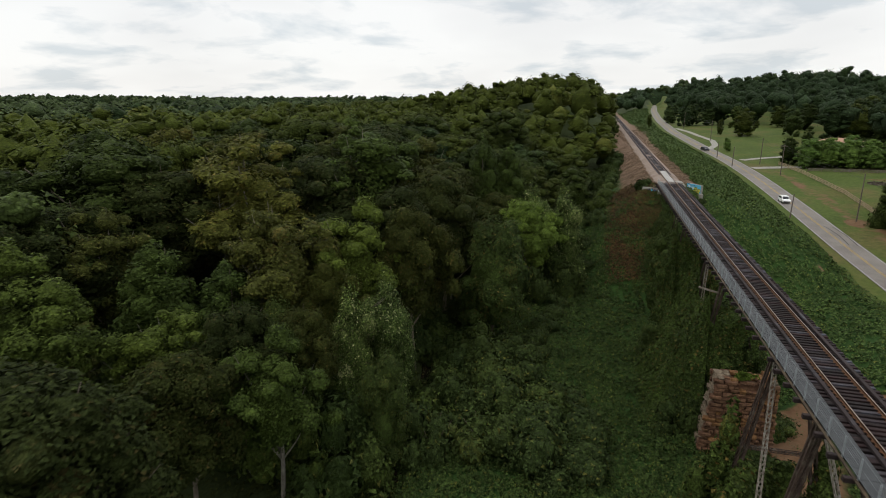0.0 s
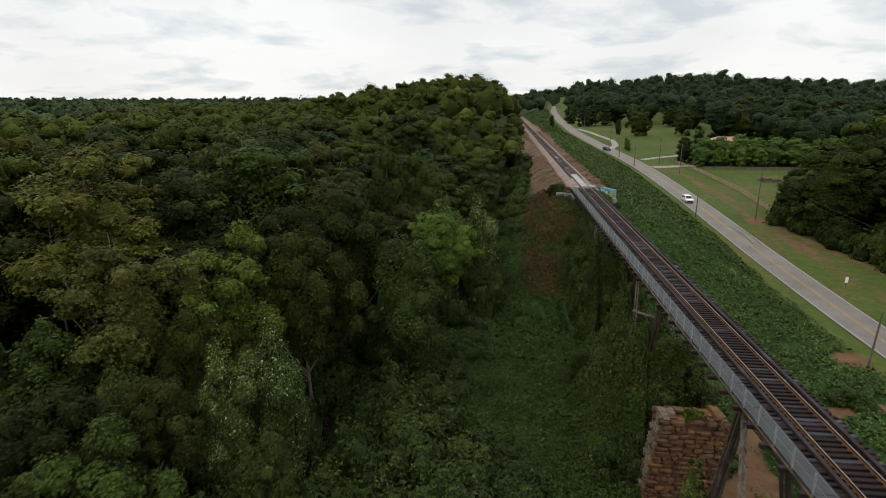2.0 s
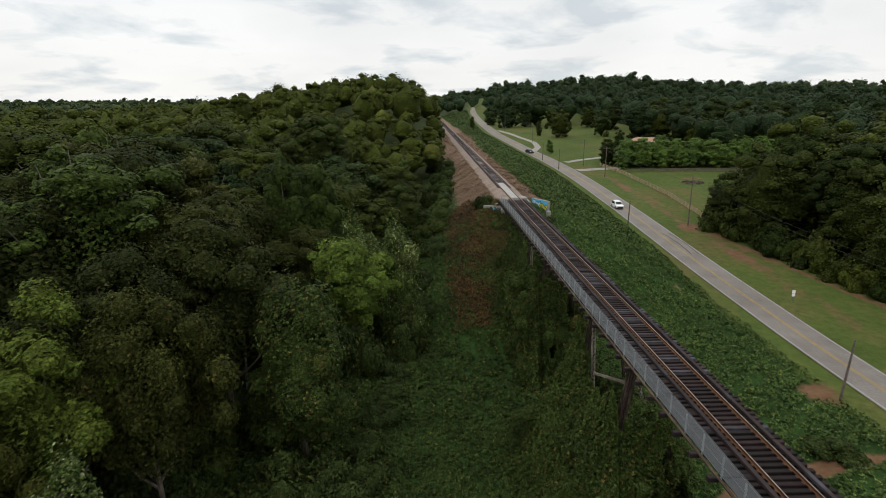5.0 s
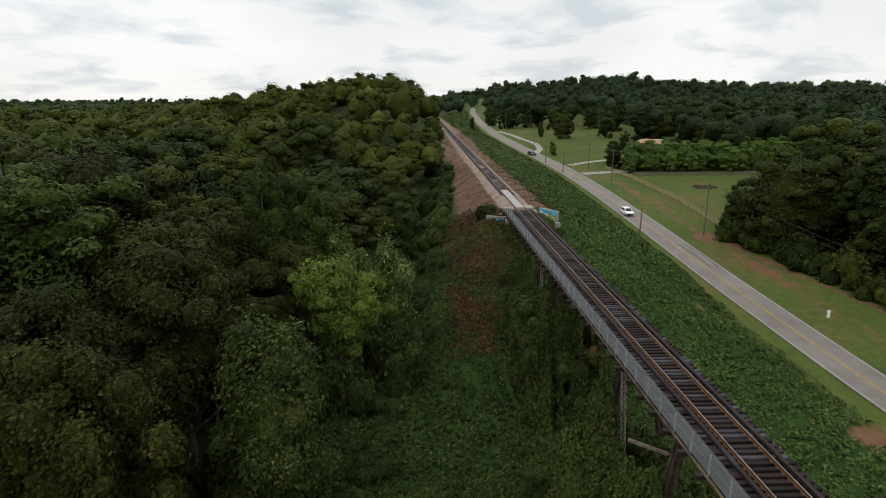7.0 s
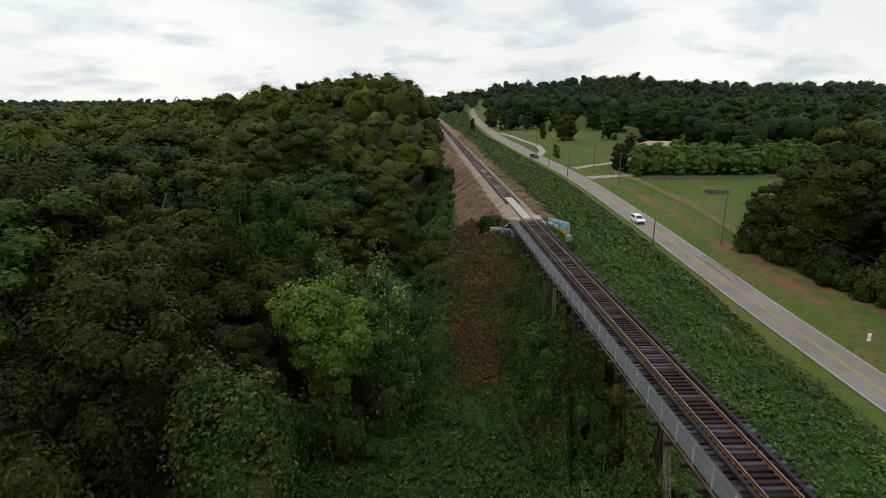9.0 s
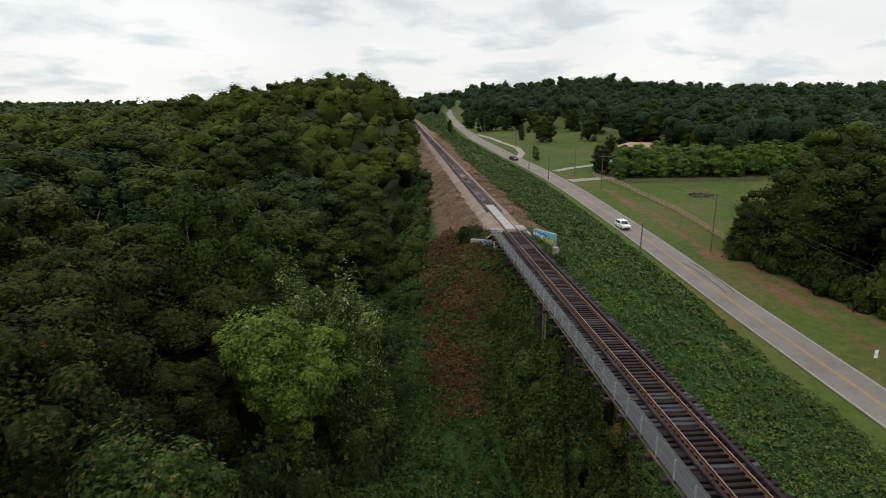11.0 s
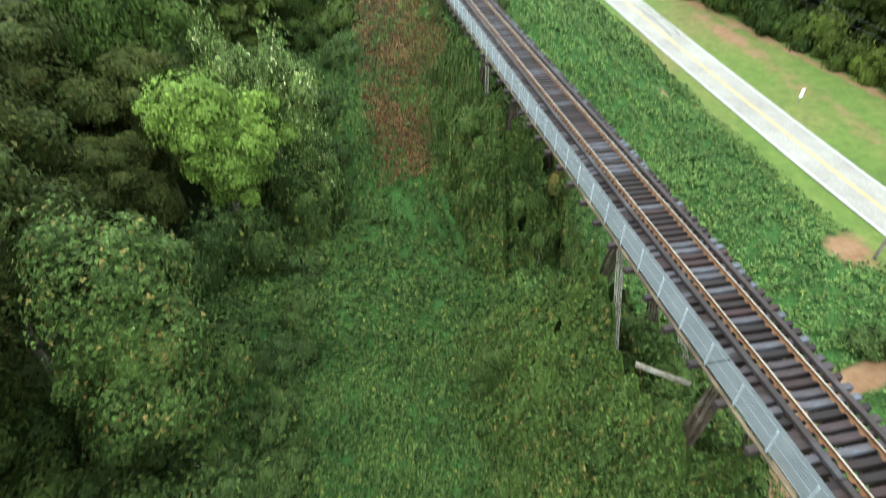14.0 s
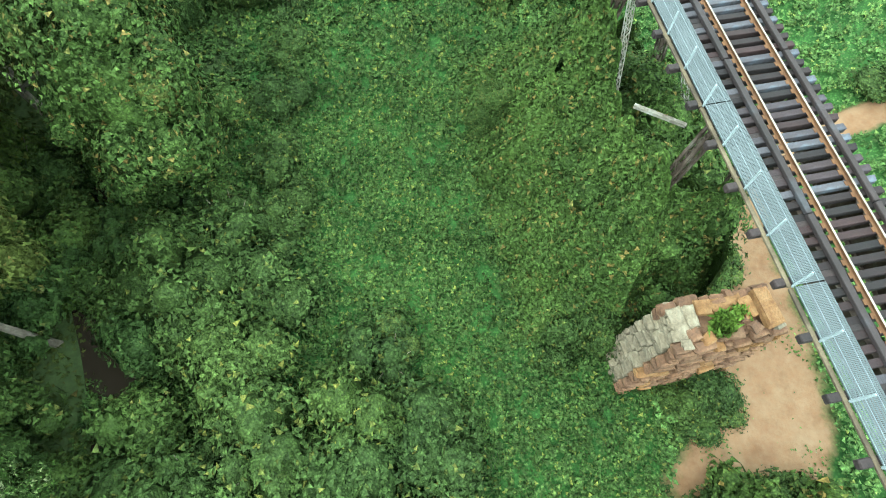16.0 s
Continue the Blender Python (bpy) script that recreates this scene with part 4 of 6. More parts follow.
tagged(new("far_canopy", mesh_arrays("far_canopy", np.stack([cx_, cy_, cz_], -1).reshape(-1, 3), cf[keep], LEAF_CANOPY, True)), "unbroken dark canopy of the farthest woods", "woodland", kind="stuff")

# ---- orchard, oak and garden trees across the road ----
for i, x in enumerate(np.arange(70, 138, 6.3)):
    for j, y in enumerate((221.0, 226.5, 232.0)):
        plant("orchard", x + rngt.uniform(-0.6, 0.6) + 2.5 * j, y + rngt.uniform(-0.6, 0.6), height=10.0 + rngt.uniform(-1.2, 1.2), width=1.35, group="orchard trees")
plant("mid_low", 66.5, 228.0, height=10.5, width=1.0, group="field trees")
plant("mid_low", 69.0, 238.0, height=9.0, width=1.0, group="field trees")
plant("mid_low", 71.0, 322.0, height=15.5, width=1.25, group="field trees")
plant("mid_low", 62.3, 333.0, height=9.0, width=0.7, group="field trees")
plant("mid_dark", 104.0, 300.0, height=18.0, width=1.35, group="field trees")
plant("mid_dark", 92.0, 318.0, height=15.0, width=1.1, group="field trees")
plant("mid_low", 84.0, 268.0, height=9.5, width=1.0, group="field trees")
plant("orchard", 52.6, 262.0, height=6.5, width=0.9, group="field trees")
plant("mid_low", 30.0, 376.0, height=8.5, width=0.75, group="field trees")
for x, y, h in ((52, 392, 13), (58, 398, 15), (66, 396, 13), (74, 402, 15), (47, 420, 14), (84, 400, 13), (93, 396, 12), (100, 372, 14), (108, 352, 15), (128, 300, 19), (137, 292, 21), (146, 284, 21), (156, 278, 20), (122, 320, 19), (130, 338, 20), (150, 262, 20), (164, 250, 20), (178, 240, 21), (116, 262, 15), (124, 252, 16), (132, 262, 18), (140, 250, 18), (118, 282, 18), (128, 276, 19), (138, 272, 20), (112, 300, 18), (118, 308, 19)):
    plant("mid_low" if x > 95 else "mid_dark", x, y, height=h, width=1.25, group="field trees")
for x, y, h in ((75, 372, 4.0), (79, 373, 5.0), (84, 374, 4.5), (89, 372, 5.0)):
    plant("mid_low", x, y, height=h, width=1.0, group="field trees")

# ---- bridge: ties, guard timbers, walkway ----
LOW_T = RZ - 0.17
first = int((ABUT - DECK0) / PITCH) - 296
rngk = np.random.default_rng(5)
spare = bmesh.new()
for i in range(int((ABUT - DECK0) / PITCH)):
    y = DECK0 + i * PITCH
    if i >= first:
        piece("tie", tie_mesh[i % 3], bridge, pose(BX + rngk.normal(0, 0.03), y + rngk.normal(0, 0.012), LOW_T - 0.002, 0, 0, rngk.normal(0, 0.5)))
    else:
        add_box(spare, BX - 1.75, y - 0.125, LOW_T - 0.262, BX + 1.75, y + 0.125, LOW_T - 0.002)
part("end_ties", spare, TIE, bridge)["kind"] = "stuff"
for sx in (-1.18, 1.18):
    y = DECK0
    while y < ABUT:
        ln = min(6.6, ABUT - y)
        part("guard_timber", box_bm(BX + sx - 0.11, y + 0.02, LOW_T + 0.002, BX + sx + 0.11, y + ln - 0.02, LOW_T + 0.17, bevel=0.02), GUARD, bridge, "long dark timber guard along the ties")
        y += ln
for sx in (-0.75, 0.75):
    bm = bmesh.new()
    for i in range(first, int((ABUT - DECK0) / PITCH)):
        y = DECK0 + i * PITCH
        add_box(bm, BX + sx - 0.16, y - 0.09, LOW_T, BX + sx + 0.16, y + 0.09, LOW_T + 0.02)
    part("tie_plate_strip", bm, RAIL_RUST, bridge)["kind"] = "stuff"

# walkway on the long ties, with its rail
WI, WO = BX - 1.72, BX - 2.72
WZ = LOW_T + 0.03
y = DECK0
while y < ABUT:
    ln = min(PITCH * 16, ABUT - y)
    bm = bmesh.new()
    for yy in np.arange(y + 0.03, y + ln - 0.02, 0.05):
        add_box(bm, WO, yy, WZ, WI, yy + 0.03, WZ + 0.03)
    for k in range(11):
        xx = WO + 0.012 + (WI - WO - 0.024) * k / 10
        add_box(bm, xx - 0.011, y + 0.02, WZ - 0.012, xx + 0.011, y + ln - 0.02, WZ + 0.034)
    part("walkway_grating", bm, GRATING, bridge, "galvanised open grating panel")
    for zz in (1.06, 0.55):
        part("handrail_cable", bar_bm((WO, y, WZ + zz), (WO, y + ln, WZ + zz), 0.014, sides=6), GALV, bridge)
    part("toe_board", box_bm(WO - 0.012, y + 0.01, WZ + 0.04, WO + 0.0, y + ln - 0.01, WZ + 0.09), GALV, bridge)
    part("walkway_stringer", box_bm(WO - 0.17, y + 0.02, WZ - 0.12, WO - 0.03, y + ln - 0.03, WZ - 0.035, bevel=0.01), PLANK, bridge, "weathered tan timber stringer")
    y += ln
post_mesh = bpy.data.meshes.new("handrail_post")
_bm = bmesh.new()
add_box(_bm, -0.06, -0.008, 0, 0.0, 0.008, 1.12)
add_box(_bm, -0.014, -0.04, 0, 0.0, 0.04, 1.12)
_bm.to_mesh(post_mesh)
_bm.free()
post_mesh.materials.append(POST_STEEL)
out_mesh = bpy.data.meshes.new("outrigger_tie")
_bm = box_bm(-1.75, -0.13, -0.27, 0.6, 0.13, 0.0, bevel=0.03)
_bm.to_mesh(out_mesh)
_bm.free()
out_mesh.materials.append(TIE_DARK)
for i in range(0, int((ABUT - DECK0) / PITCH), 4):
    y = DECK0 + i * PITCH
    piece("handrail_post", post_mesh, bridge, pose(WO, y + 0.03, WZ - 0.1))
    piece("outrigger_tie", out_mesh, bridge, pose(BX - 1.5 + rngk.normal(0, 0.03), y + PITCH / 2, LOW_T - 0.02))

# girders and towers
GZ = LOW_T - 0.29
bents = [-20.5, -11.5, 6.2, 15.2, 33.3, 42.3, 60.3, 69.6, 87.7, 97.0]
stops = [DECK0] + bents + [ABUT]
for sx in (-1.05, 1.05):
    for a, b in zip(stops, stops[1:]):
        if b - a < 1:
            continue
        bm = bmesh.new()
        add_box(bm, BX + sx - 0.012, a + 0.04, GZ - 1.25, BX + sx + 0.012, b - 0.04, GZ)
        add_box(bm, BX + sx - 0.17, a + 0.04, GZ - 0.03, BX + sx + 0.17, b - 0.04, GZ + 0.002)
        add_box(bm, BX + sx - 0.17, a + 0.04, GZ - 1.28, BX + sx + 0.17, b - 0.04, GZ - 1.25)
        for yy in np.arange(a + 0.1, b - 0.05, 1.25):
            add_box(bm, BX + sx - 0.12, yy - 0.012, GZ - 1.25, BX + sx + 0.12, yy + 0.012, GZ - 0.03)
        part("plate_girder", bm, STEEL_OLD, bridge, "rusty riveted plate girder")


def lattice(p, q, depth, across, corner=0.05):
    """A laced strut: four thin corners and zigzag bars."""
    p, q, across = Vector(p), Vector(q), Vector(across).normalized()
    d = (q - p).normalized()
    other = d.cross(across).normalized()
    bm = bmesh.new()
    for sa in (-1, 1):
        for so in (-1, 1):
            o = across * sa * depth / 2 + other * so * depth / 2
            add_bar(bm, p + o, q + o, corner)
    n = max(2, int((q - p).length / (depth * 1.1)))
    for k in range(n):
        a, b = p.lerp(q, k / n), p.lerp(q, (k + 1) / n)
        s = 1 if k % 2 else -1
        for so in (-1, 1):
            add_bar(bm, a + across * s * depth / 2 + other * so * depth / 2, b - across * s * depth / 2 + other * so * depth / 2, 0.05, 0.015)
            add_bar(bm, a + other * s * depth / 2 + across * so * depth / 2, b - other * s * depth / 2 + across * so * depth / 2, 0.05, 0.015)
    return bm


TOP_Z = GZ - 1.3
for k in range(0, len(bents), 2):
    pair = bents[k:k + 2]
    for sx in (-1, 1):
        tops = [Vector((BX + sx * 1.15, y, TOP_Z)) for y in pair]
        feet = [Vector((BX + sx * 3.6, y, float(land(BX + sx * 3.6, y)) - 0.4)) for y in pair]
        for t_, f_ in zip(tops, feet):
            part("tower_leg", lattice(t_, f_, 0.38, (0, 1, 0), 0.13), STEEL_OLD, bridge, "laced steel tower leg, rust and pale paint")
            part("footing", box_bm(f_.x - 0.7, f_.y - 0.7, f_.z - 1.0, f_.x + 0.7, f_.y + 0.7, f_.z + 0.75, bevel=0.08), STONE_PALE, bridge, "stone footing")
        part("tower_brace", lattice(tops[1], feet[0].lerp(tops[0], 0.06), 0.26, (1, 0, 0)), STEEL_PALE, bridge, "pale laced steel brace")
        for w in (0.97,):
            part("tower_strut", lattice(feet[0].lerp(tops[0], w), feet[1].lerp(tops[1], w), 0.22, (1, 0, 0)), STEEL_OLD, bridge)
    for y in pair:
        z0 = float(land(BX, y))
        for w in (0.5, 0.98):
            h = z0 + (TOP_Z - z0) * w
            half = 3.6 + (1.15 - 3.6) * w
            part("tower_strut", lattice((BX - half, y, h), (BX + half, y, h), 0.22, (0, 1, 0)), STEEL_OLD, bridge)

# a loose pale strut that sticks out of the vines
part("tower_strut", bar_bm((11.7, 63.2, 13.3), (13.6, 61.8, 13.2), 0.18, 0.16), STEEL_PALE, bridge, "pale weathered strut among the vines")

# ---- abutment ----
abutment = tagged(new("abutment"), "concrete bridge abutment with painted wing walls", "abutment")
bm = bmesh.new()
add_box(bm, BX - 2.6, ABUT - 0.6, RZ - 7, BX + 2.6, ABUT + 1.4, RZ - 1.9, bevel=0.05)
part("breast_wall", bm, CONCRETE, abutment)
part("ballast_wall", box_bm(BX - 2.6, ABUT + 0.6, RZ - 6.9, BX + 2.6, ABUT + 5.2, RZ - 0.62, bevel=0.04), CONCRETE, abutment)
left_wing = part("wing_wall", box_bm(-1.8, 0, -4.0, 1.8, 0.5, 0, bevel=0.05), CONCRETE, abutment, "pale concrete wing wall with faded blue paint")
left_wing.matrix_basis = pose(BX - 3.7, ABUT + 0.3, RZ - 1.25, 0, 0, -20)
right_wing = part("wing_wall", box_bm(-1.95, 0, -4.5, 1.95, 0.5, 0, bevel=0.05), CONCRETE, abutment, "concrete wing wall with bright sprayed paint")
right_wing.matrix_basis = pose(BX + 4.0, ABUT - 0.1, RZ - 0.2, 0, 0, -59.3)
part("bearing_block", box_bm(BX + 4.7, ABUT - 2.9, RZ - 4.0, BX + 5.4, ABUT - 2.1, RZ - 1.7, bevel=0.06), CONCRETE, abutment)
SPRAY = [mottled("spray_" + n, [(0.3, tuple(v * 0.75 for v in c)), (0.7, c)], 3.0, 20.0, bump=0.02) for n, c in (("blue", (0.10, 0.42, 0.62)), ("pale", (0.62, 0.72, 0.74)), ("yellow", (0.62, 0.60, 0.08)), ("black", (0.03, 0.03, 0.04)), ("navy", (0.07, 0.13, 0.26)))]
rngs = np.random.default_rng(9)


part("sprayed_ground", box_bm(-1.93, -0.006, -1.6, 1.93, 0.004, -0.02), SPRAY[0], right_wing)


def blob(host, u, v, ru, rv, lift, mat, lean=0.0):
    bm = bmesh.new()
    bm.faces.new([bm.verts.new((u + ru * math.cos(a) + lean * math.sin(a) * rv, -lift, v + rv * math.sin(a) * (1 + 0.2 * math.cos(3 * a)))) for a in [6.2832 * k / 14 for k in range(14)]])
    part("sprayed_shape", bm, mat, host)


for k in range(7):
    u, v = -1.6 + 0.4 * k + rngs.uniform(-0.08, 0.08), -0.62 - 0.08 * k + rngs.uniform(-0.12, 0.12)
    ru, rv, ln = rngs.uniform(0.27, 0.36), rngs.uniform(0.44, 0.58), rngs.uniform(-0.5, 0.5)
    blob(right_wing, u, v, ru + 0.06, rv + 0.07, 0.010 + 0.004 * k, SPRAY[3], ln)
    blob(right_wing, u, v, ru, rv, 0.012 + 0.004 * k, SPRAY[0], ln)
    blob(right_wing, u - 0.05, v + 0.12, ru * 0.5, rv * 0.45, 0.014 + 0.004 * k, SPRAY[1], ln)
for k in range(6):
    u, v = 0.15 + 0.3 * k, -0.95 - 0.05 * k + rngs.uniform(-0.15, 0.15)
    blob(right_wing, u, v, 0.17, 0.52, 0.044 + 0.004 * k, SPRAY[3], 0.35)
    blob(right_wing, u, v, 0.11, 0.46, 0.046 + 0.004 * k, SPRAY[2], 0.35)
for k in range(4):
    u, v = -0.5 + 0.6 * k, -0.65 + rngs.uniform(-0.1, 0.1)
    blob(left_wing, u, v, 0.3, 0.42, 0.010 + 0.004 * k, SPRAY[3], rngs.uniform(-0.4, 0.4))
    blob(left_wing, u, v, 0.22, 0.32, 0.012 + 0.004 * k, SPRAY[(4, 0, 4, 1)[k]], rngs.uniform(-0.4, 0.4))
slab = tagged(new("deck_slab"), "pale concrete slab between the rails at the bridge end", "slab", kind="structure")
for k in range(6):
    part("slab_panel", box_bm(BX - 0.64, ABUT + 1.2 + k * 3.0, RZ - 0.3, BX + 0.64, ABUT + 4.17 + k * 3.0, RZ - 0.03, bevel=0.02), SLAB, slab)
part("slab_shoulder", box_bm(BX - 2.5, ABUT + 1.42, RZ - 0.6, BX - 0.9, ABUT + 2.6, RZ - 0.22, bevel=0.03), CONCRETE, slab)
part("slab_shoulder", box_bm(BX + 0.9, ABUT + 1.42, RZ - 0.6, BX + 2.2, ABUT + 4.0, RZ - 0.2, bevel=0.03), CONCRETE, slab)

# ---- the old stone pier ----
pier = tagged(new("stone_pier"), "ruined old masonry pier of rough brown stone blocks", "pier")
rngp = np.random.default_rng(4)
P_X0, P_X1, P_Y0, P_Y1, P_TOP = 12.55, 17.9, 53.4, 55.9, 7.3
P_BASE = float(land(12, 54)) - 1.0
courses = 22
ch = (P_TOP - P_BASE) / courses


def stone(lx, ly, lz, mat, at, seed, rough=0.06, turn=0.0):
    bm = box_bm(-lx / 2, -ly / 2, -lz / 2, lx / 2, ly / 2, lz / 2, bevel=min(lx, ly, lz) * 0.2)
    r = random.Random(seed)
    for v in bm.verts:
        v.co += Vector((r.uniform(-1, 1), r.uniform(-1, 1), r.uniform(-1, 1))) * rough
    ob = part("stone_block", bm, mat, pier)
    ob.matrix_basis = pose(*at, r.uniform(-60, 60) * (rough - 0.06), r.uniform(-60, 60) * (rough - 0.06), turn + r.uniform(-2, 2))


n = 0
part("pier_core", box_bm(P_X0 + 0.35, P_Y0 + 0.3, P_BASE, P_X1 - 0.3, P_Y1 - 0.3, P_TOP - 0.22), STONE, pier)
for c in range(courses):
    z = P_BASE + (c + 0.5) * ch
    batter = 0.028 * (P_TOP - z)
    x0, x1, y0, y1 = P_X0 - batter * 4.6 - 0.12 * math.sin(c * 1.9), P_X1 + batter, P_Y0 - batter, P_Y1 + batter
    x = x0 - (0.2 if c % 2 else 0)
    while x < x1 - 0.2:
        ln = min(rngp.uniform(0.35, 1.3), x1 - x)
        out = rngp.uniform(-0.13, 0.13)
        if not (c > courses - 3 and 14.0 < x < 16.0 and rngp.random() < 0.7):
            stone(ln - 0.03, 0.55, ch - 0.025, STONE_ORANGE if rngp.random() < 0.22 else STONE, (x + ln / 2, y0 + 0.27 + out, z), n)
            n += 1
        if c >= courses - 3:
            stone(ln - 0.03, 0.55, ch - 0.025, STONE, (x + ln / 2, y1 - 0.27 - out, z), n)
            n += 1
        x += ln
    y = y0 + 0.56
    while y < y1 - 0.25:
        ln = min(rngp.uniform(0.6, 1.1), y1 - y)
        stone(0.6, ln - 0.03, ch - 0.025, STONE_PALE, (x0 + 0.3 + rngp.uniform(-0.1, 0.1), y + ln / 2, z), n)
        n += 1
        y += ln
for lx, ly, lz, mat, at, turn in (
        (0.75, 1.8, 0.26, STONE_PALE, (12.95, 54.7, P_TOP - 0.02), 6), (0.6, 1.1, 0.24, STONE_PALE, (13.6, 55.0, P_TOP - 0.04), -5), (0.7, 0.6, 0.26, STONE, (13.4, 54.1, P_TOP), 14), (0.5, 0.5, 0.24, STONE_PALE, (12.9, 53.75, P_TOP + 0.02), -8), (0.75, 0.8, 0.32, STONE_ORANGE, (14.3, 55.3, P_TOP + 0.04), -10), (0.6, 0.5, 0.28, STONE_ORANGE, (14.0, 53.8, P_TOP), 12),
        (1.6, 1.3, 0.24, STONE_ORANGE, (15.5, 55.0, P_TOP - 0.12), 4), (1.3, 0.8, 0.22, STONE, (15.2, 54.0, P_TOP - 0.16), -6), (0.9, 1.0, 0.3, STONE_ORANGE, (16.5, 54.9, P_TOP - 0.02), 8), (0.85, 1.9, 0.42, STONE_ORANGE, (17.2, 54.7, P_TOP + 0.16), 3),
        (0.5, 0.6, 0.3, STONE_PALE, (17.5, 53.9, P_TOP + 0.08), 12), (0.5, 0.5, 0.24, STONE, (16.4, 53.9, P_TOP), 30), (0.3, 0.35, 0.16, STONE, (14.9, 54.6, P_TOP + 0.02), 50), (0.25, 0.3, 0.14, STONE, (16.0, 54.4, P_TOP + 0.02), 70)):
    stone(lx, ly, lz, mat, at, n, 0.085, turn)
    n += 1

def tuft(x, y, z, n, h, label):
    r = np.random.default_rng(int(x * 100 + y))
    c = np.stack([r.normal(x, 0.22, n), r.normal(y, 0.22, n), z + r.uniform(0.05, h * 0.6, n)], -1)
    v, f = leaf_cards(r, c, np.stack([r.normal(size=n), r.normal(size=n), 0.4 * np.ones(n)], -1), h * 0.5, jitter=0.3, long=2.2)
    return tagged(new("grass_tuft", mesh_arrays("grass_tuft", v, f, LEAF_LIGHT)), label, "grass")


tuft(14.9, 54.3, P_TOP + 0.02, 200, 0.6, "bright green weeds growing on the ruined pier")
tuft(15.9, 54.8, P_TOP + 0.0, 70, 0.35, "bright green weeds growing on the ruined pier")

# ---- vines over the towers ----
rngv = np.random.default_rng(33)


def vine_mass(name, lumps, leaf, label, size=0.3, dens=17.0):
    v, f = clump_shape(rngv, lumps, size, dens)
    return tagged(new(name, mesh_arrays(name, v, f, leaf)), label, "vines", kind="")


def curtain(x, y, z0, z1, r, spread=0.0, n=6):
    """Lumps that hang from z1 down to z0 and widen towards the ground."""
    out = []
    for k in range(n):
        w = k / (n - 1)
        rr = r * (0.75 + 0.6 * (1 - w)) * rngv.uniform(0.85, 1.15)
        out.append(((x + rngv.normal(0, 0.3) - spread * (1 - w), y + rngv.normal(0, 0.4), z0 + (z1 - z0) * w), (rr, rr, (z1 - z0) / n * 1.15)))
    return out


def drape(y0, y1, tops, sides, leaf, label, size, per_area, end):
    """Vines that hang over a tower like cloth: a ridged body of stems with leaves all over it."""
    vs, fs, count = [], [], 0
    ys, zs = [p[0] for p in tops], [p[1] for p in tops]

    def surface(y, w, side, reach, cap):
        top = np.minimum(np.interp(y, ys, zs), cap) + 0.9 * np.sin(y * 3.1 + side) * np.sin(y * 1.3)
        fold = 0.32 * np.sin(y * 2.3 + 0.8 * np.sin(w * 5 + y)) + 0.22 * np.sin(y * 4.7 + w * 2.2) + 0.25 * np.sin(w * 9 + y * 1.1)
        x = BX + side * (2.5 + reach * np.maximum(1 - w, 0) ** 1.35 + fold * (0.4 + 0.9 * (1 - w)) * np.minimum(1.0, 3 * (1 - w) + 0.2))
        g = land(x, y) - 0.15
        return x, g + (np.maximum(top, g + 0.4) - g) * w

    for side, reach, cap in sides:
        gy_, gw_ = np.meshgrid(np.arange(y0, y1, 0.3), np.linspace(0, 1, 30), indexing="ij")
        gx_, gz_ = surface(gy_, gw_, side, reach, cap)
        gi = np.arange(gy_.size).reshape(gy_.shape)
        q = np.stack([gi[:-1, :-1], gi[1:, :-1], gi[1:, 1:], gi[:-1, 1:]], -1).reshape(-1, 4)
        cy_m, cw_m = gy_.ravel()[q].mean(1), gw_.ravel()[q].mean(1)
        holes = (np.sin(cy_m * 1.7 + cw_m * 6) + np.sin(cy_m * 0.9 - cw_m * 9 + 2) + np.sin(cy_m * 5.1) * 0.5 > 2.35 - 0.3 * cw_m) & (cw_m > 0.3)
        q = q[~holes]
        vs.append(np.stack([gx_.ravel() - side * 0.12, gy_.ravel(), gz_.ravel()], -1))
        fs += [np.stack([q[:, 0], q[:, 1], q[:, 2]], -1) + count, np.stack([q[:, 0], q[:, 2], q[:, 3]], -1) + count]
        count += gy_.size
        span = (y1 - y0) * (max(zs) + reach) * 0.9
        n = int(span * per_area)
        y, w = rngv.uniform(y0, y1, n), rngv.uniform(0, 0.99, n)
        ok = ~((np.sin(y * 1.7 + w * 6) + np.sin(y * 0.9 - w * 9 + 2) + np.sin(y * 5.1) * 0.5 > 2.35 - 0.3 * w) & (w > 0.3))
        y, w = y[ok], w[ok]
        x, z = surface(y, w, side, reach, cap)
        x1, z1 = surface(y + 0.05, w, side, reach, cap)
        x2, z2 = surface(y, w + 0.01, side, reach, cap)
        ta, tb = np.stack([x1 - x, np.full_like(x, 0.05), z1 - z], -1), np.stack([x2 - x, np.zeros_like(x), z2 - z], -1)
        nn = unit(np.cross(ta, tb))
        nn = nn * np.sign(nn[:, :1] * side + 1e-6)
        c = np.stack([x, y, z], -1) + nn * rngv.uniform(-0.05, 0.28, len(x))[:, None]
        v, f = leaf_cards(rngv, c, nn + np.array([0, 0, 0.45]), size, jitter=0.5)
        vs.append(v)
        fs.append(f + count)
        count += len(v)
    # the end of the tent, across the line
    ye, reach, top = end

    def end_surface(x, w):
        y = ye - reach * np.maximum(1 - w, 0) ** 1.35 + 0.3 * np.sin(x * 2.1 + w * 3) * (1.1 - w) + 0.2 * np.sin(w * 8 + x)
        g = land(x, y) - 0.15
        zt = top + 0.9 * np.sin(x * 1.6 + 1) - 0.28 * np.clip(x - BX + 1, 0, 9) ** 1.3
        return y, g + (zt - g) * w

    gx_, gw_ = np.meshgrid(np.arange(BX - 4.6, BX + 3.0, 0.3), np.linspace(0, 1, 28), indexing="ij")
    gy_, gz_ = end_surface(gx_, gw_)
    gi = np.arange(gx_.size).reshape(gx_.shape)
